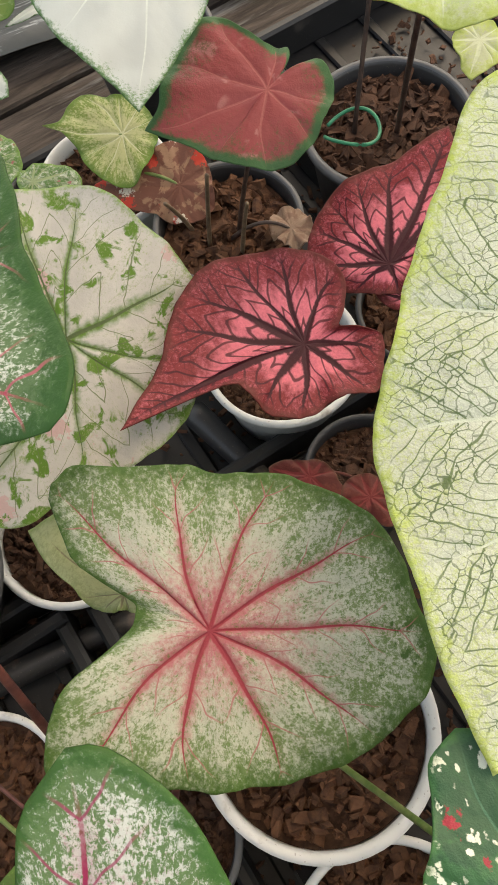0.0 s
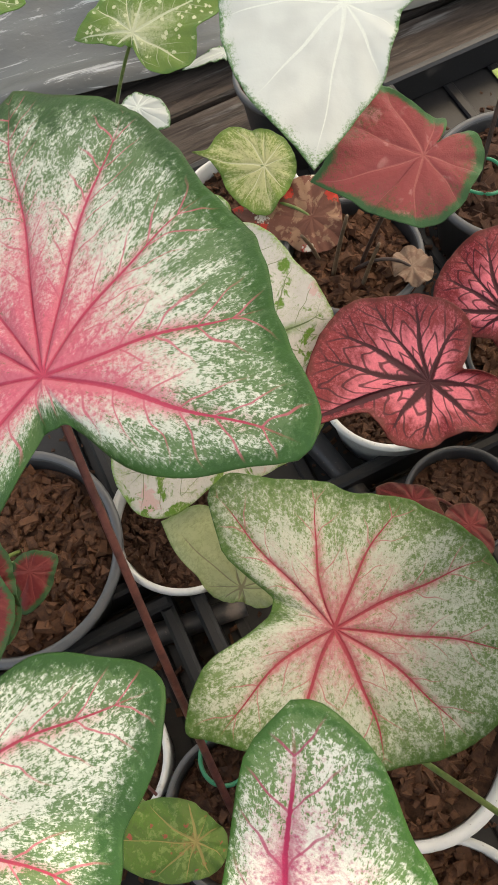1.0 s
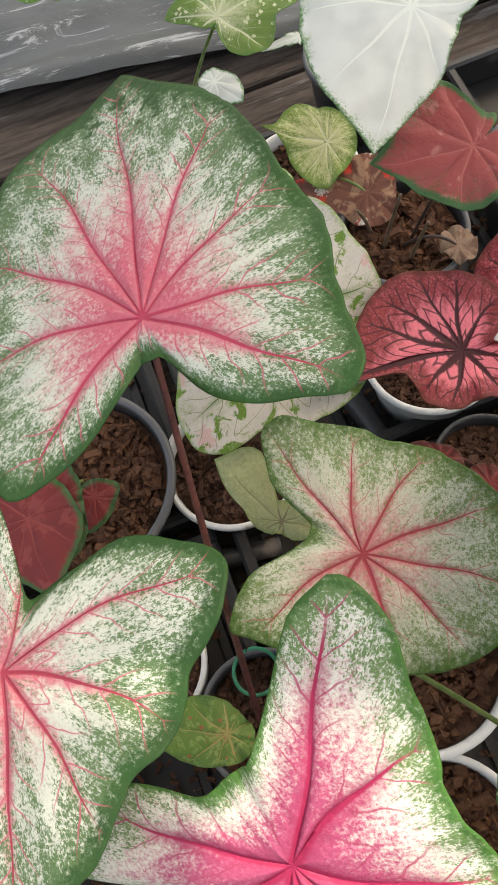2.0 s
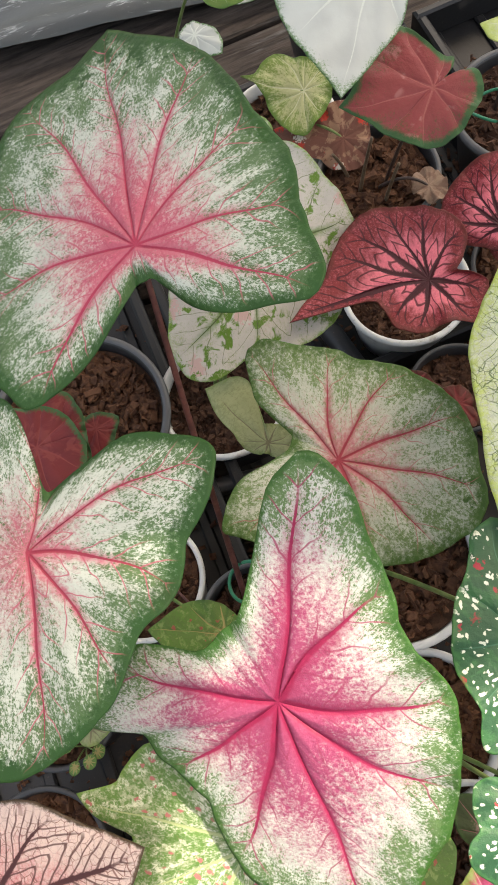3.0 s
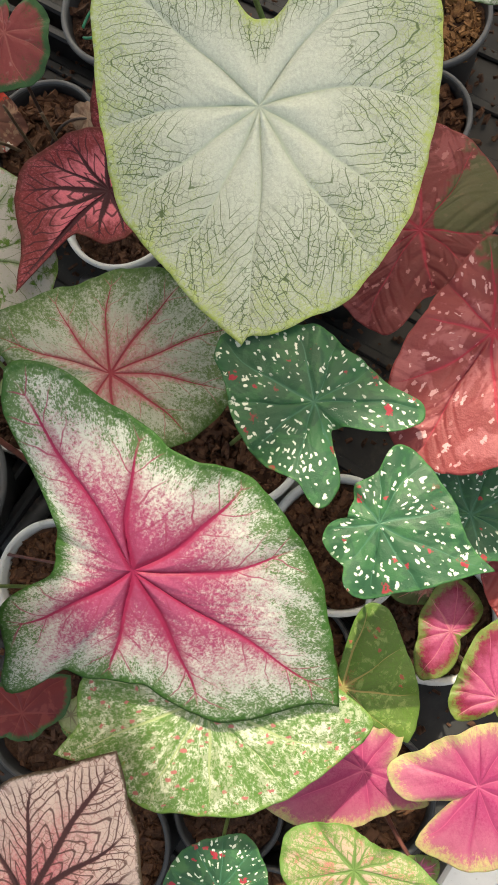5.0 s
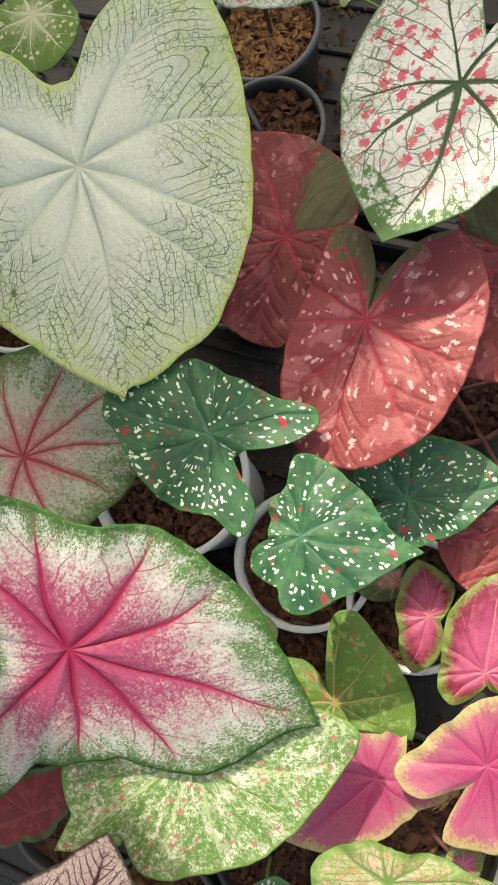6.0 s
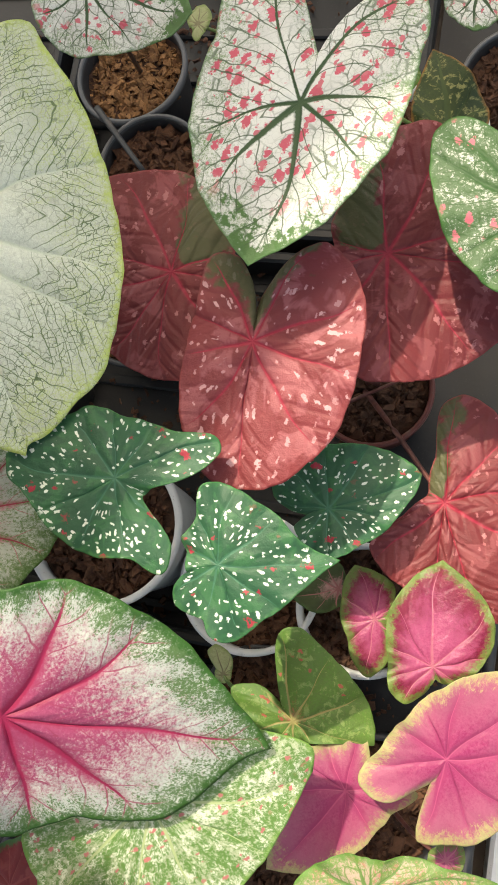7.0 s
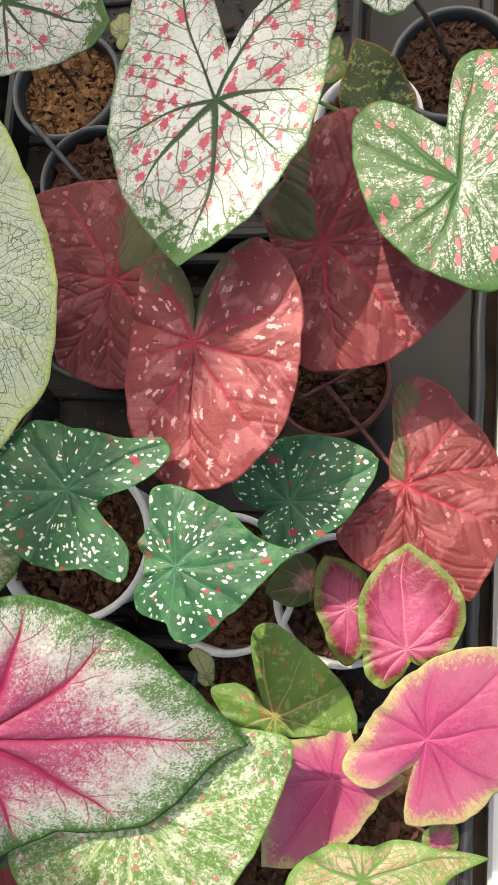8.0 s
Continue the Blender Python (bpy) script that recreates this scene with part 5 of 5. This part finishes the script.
plant("caladium", "olive mottled caladium in a white pot", (0.50, 0.145, 0.085), ["N1", "T2", "T3"], STEM_GREEN, 0.0020, dict(rim_z=0.10, radius=0.050, material=WHITE_POT))
plant("caladium", "large pale lime caladium in a black pot", (0.19, 0.25, 0.085), ["B1", "T1"], STEM_GREEN, 0.0034, dict(rim_z=0.09, radius=0.058, material=BLACK_POT))
plant("caladium", "plain pale yellow green caladium in a wide grey pot", (0.085, 0.605, 0.085), ["S1", "S2"], STEM_DARK, 0.0024, dict(rim_z=0.10, radius=0.074, material=BLACK_POT, rim_material=GREY_RIM, chip=CHIP_DARK, chip_size=0.016))
plant("caladium", "small dark red caladium in a black pot", (0.066, 0.288, 0.07), ["R3", "R4"], STEM_RED, 0.0015, dict(rim_z=0.08, radius=0.045, material=BLACK_POT, chip=CHIP_DARK))

plant("caladium", "green cream veined caladium in a black pot behind the bench", (-0.40, 1.0, 0.115), ["O2"], STEM_GREEN, 0.0020, dict(rim_z=0.13, radius=0.055, material=BLACK_POT, height=0.10))
plant("caladium", "dark red and green caladium in a black pot", (-0.225, -0.075, 0.085), ["U1", "U2"], STEM_GREEN, 0.0018, dict(rim_z=0.10, radius=0.054, material=BLACK_POT, chip=CHIP_DARK))
plant("caladium", "dark green spotted caladium in a black pot", (-0.09, -0.20, 0.075), ["V1"], STEM_GREEN, 0.0018, dict(rim_z=0.09, radius=0.048, material=BLACK_POT, chip=CHIP_DARK))

# ---- small things among the pots ----
def loose_stick(name, label, a, b, r, material, sag=0.0):
    pts = [Vector(a).lerp(Vector(b), i / 10) + Vector((0, 0, -sag * math.sin(math.pi * i / 10))) for i in range(11)]
    o = Vector(a)
    verts, faces = tube([p - o for p in pts], [r * (1 - 0.03 * i) for i in range(11)], 8)
    ob = tagged(new(name, mesh_of(name, verts, faces, material)), label, "stick")
    ob.location = o
    return ob


def wire_ring(at, radius, tilt, turn):
    pts = [(radius * math.cos(w), radius * math.sin(w), 0.004 * math.sin(2 * w)) for w in (i / 30 * 5.4 for i in range(31))]
    verts, faces = tube(pts, [0.0016] * 31, 8)
    ob = tagged(new("plant_tie", mesh_of("plant_tie", verts, faces, TIE)), "bent green plastic coated plant tie", "plant tie", "plant ties")
    ob.matrix_basis = pose(*at, tilt, 0, turn)
    return ob


wire_ring((0.052, 0.585, 0.113), 0.024, 12, 200)
wire_ring((-0.083, 0.062, 0.108), 0.018, 10, 40)
loose_stick("support_stick", "thin dark support stick in the soil", (0.055, 0.60, 0.088), (0.075, 0.70, 0.40), 0.0022, STEM_DARK)
loose_stick("fallen_stalk", "dark fallen leaf stalk across the pot rims", (0.310, 0.418, 0.120), (0.292, 0.324, 0.128), 0.0036, BLACK_POT)
loose_stick("fallen_stalk", "dry brown fallen stalk on the soil", (-0.22, 0.085, 0.096), (-0.125, 0.03, 0.112), 0.0016, STEM_RED)
loose_stick("fallen_stalk", "dry brown fallen stalk on the soil", (0.255, 0.03, 0.094), (0.315, 0.0, 0.104), 0.0020, STEM_RED)
for ax, ay, bx, by, bz in ((-0.066, 0.486, -0.050, 0.450, 0.215), (-0.038, 0.478, -0.024, 0.446, 0.190), (-0.080, 0.500, -0.088, 0.462, 0.170)):
    loose_stick("dead_stalk", "dry tan upright leaf stalk without its blade", (ax, ay, 0.083), (bx, by, bz), 0.0021, STEM_TAN, -0.004)

# two lengths of black pipe between the pots
loose_stick("black_pipe", "short length of black plastic pipe between the pots", (-0.25, 0.107, 0.024), (-0.10, 0.185, 0.024), 0.013, BLACK_POT)
loose_stick("black_pipe", "short length of black plastic pipe between the pots", (-0.078, 0.357, 0.024), (-0.005, 0.288, 0.024), 0.013, BLACK_POT)


def weed_seedling(at):
    """A small weed with round leaflets in pairs on thin stalks."""
    x, y, z = at
    weed = tagged(new("weed_seedling"), "small yellow green weed seedling in the potting soil", "weed")
    weed.location = at
    rng = np.random.default_rng(31)
    for k in range(7):
        w, out, up = k * 2.4, rng.uniform(0.006, 0.016), rng.uniform(0.016, 0.034)
        top = Vector((out * math.cos(w), out * math.sin(w), up))
        verts, faces = tube([Vector((0, 0, 0)).lerp(top, i / 5) + Vector((0, 0, 0.004 * math.sin(math.pi * i / 5))) for i in range(6)], [0.0007] * 6, 6)
        part("stalk", mesh_of("stalk", verts, faces, STEM_GREEN), weed)
        fan = [(a, 6.0 + 1.5 * math.cos(radians(a))) for a in range(-170, 180, 20)]
        me = blade(fan, None, LEAF["limegreen"], 40 + k, cols=28, rings=6, quilt=0.0002, wave=0.0003)
        part("leaflet", me, weed, pose(*top, rng.uniform(-25, 25), rng.uniform(-25, 25), math.degrees(w) - 90))
    return weed


weed_seedling((-0.193, -0.103, 0.086))


# soil and husk that has spilt over the trays
def spilt_husk():
    rng = np.random.default_rng(77)
    verts, faces = [], []
    base = np.array([(x, y, q) for x in (-1, 1) for y in (-1, 1) for q in (-1, 1)], float)
    quad = np.array([(0, 1, 3, 2), (4, 6, 7, 5), (0, 4, 5, 1), (2, 3, 7, 6), (0, 2, 6, 4), (1, 5, 7, 3)])
    for k in range(11000):
        v = base * rng.uniform(0.4, 1.2, base.shape) * np.array([rng.uniform(0.4, 1.2), rng.uniform(0.3, 0.8), 0.3]) * 0.0045 * rng.choice([0.5, 0.8, 1.2])
        v = v @ np.array(Euler((rng.normal(0, 0.4), rng.normal(0, 0.4), rng.uniform(0, 6.28))).to_matrix()).T
        x, y = rng.uniform(-1.1, 0.5), rng.uniform(0.03, 0.90)
        if y < 0.15 and x > -0.16:
            continue
        if noise.noise((x * 7, y * 7, 0.0)) + rng.normal(0, 0.25) < -0.15:
            continue
        verts += (v + (x, y, 0.0085 + rng.uniform(0, 0.003))).tolist()
        faces += (quad + len(verts) - 8).tolist()
    ob = tagged(new("spilt_husk", mesh_of("spilt_husk", verts, faces, CHIP_DARK, smooth=False)), "brown husk crumbs spilt over the trays", "mulch", kind="stuff")
    ob.matrix_basis = bench_at


spilt_husk()
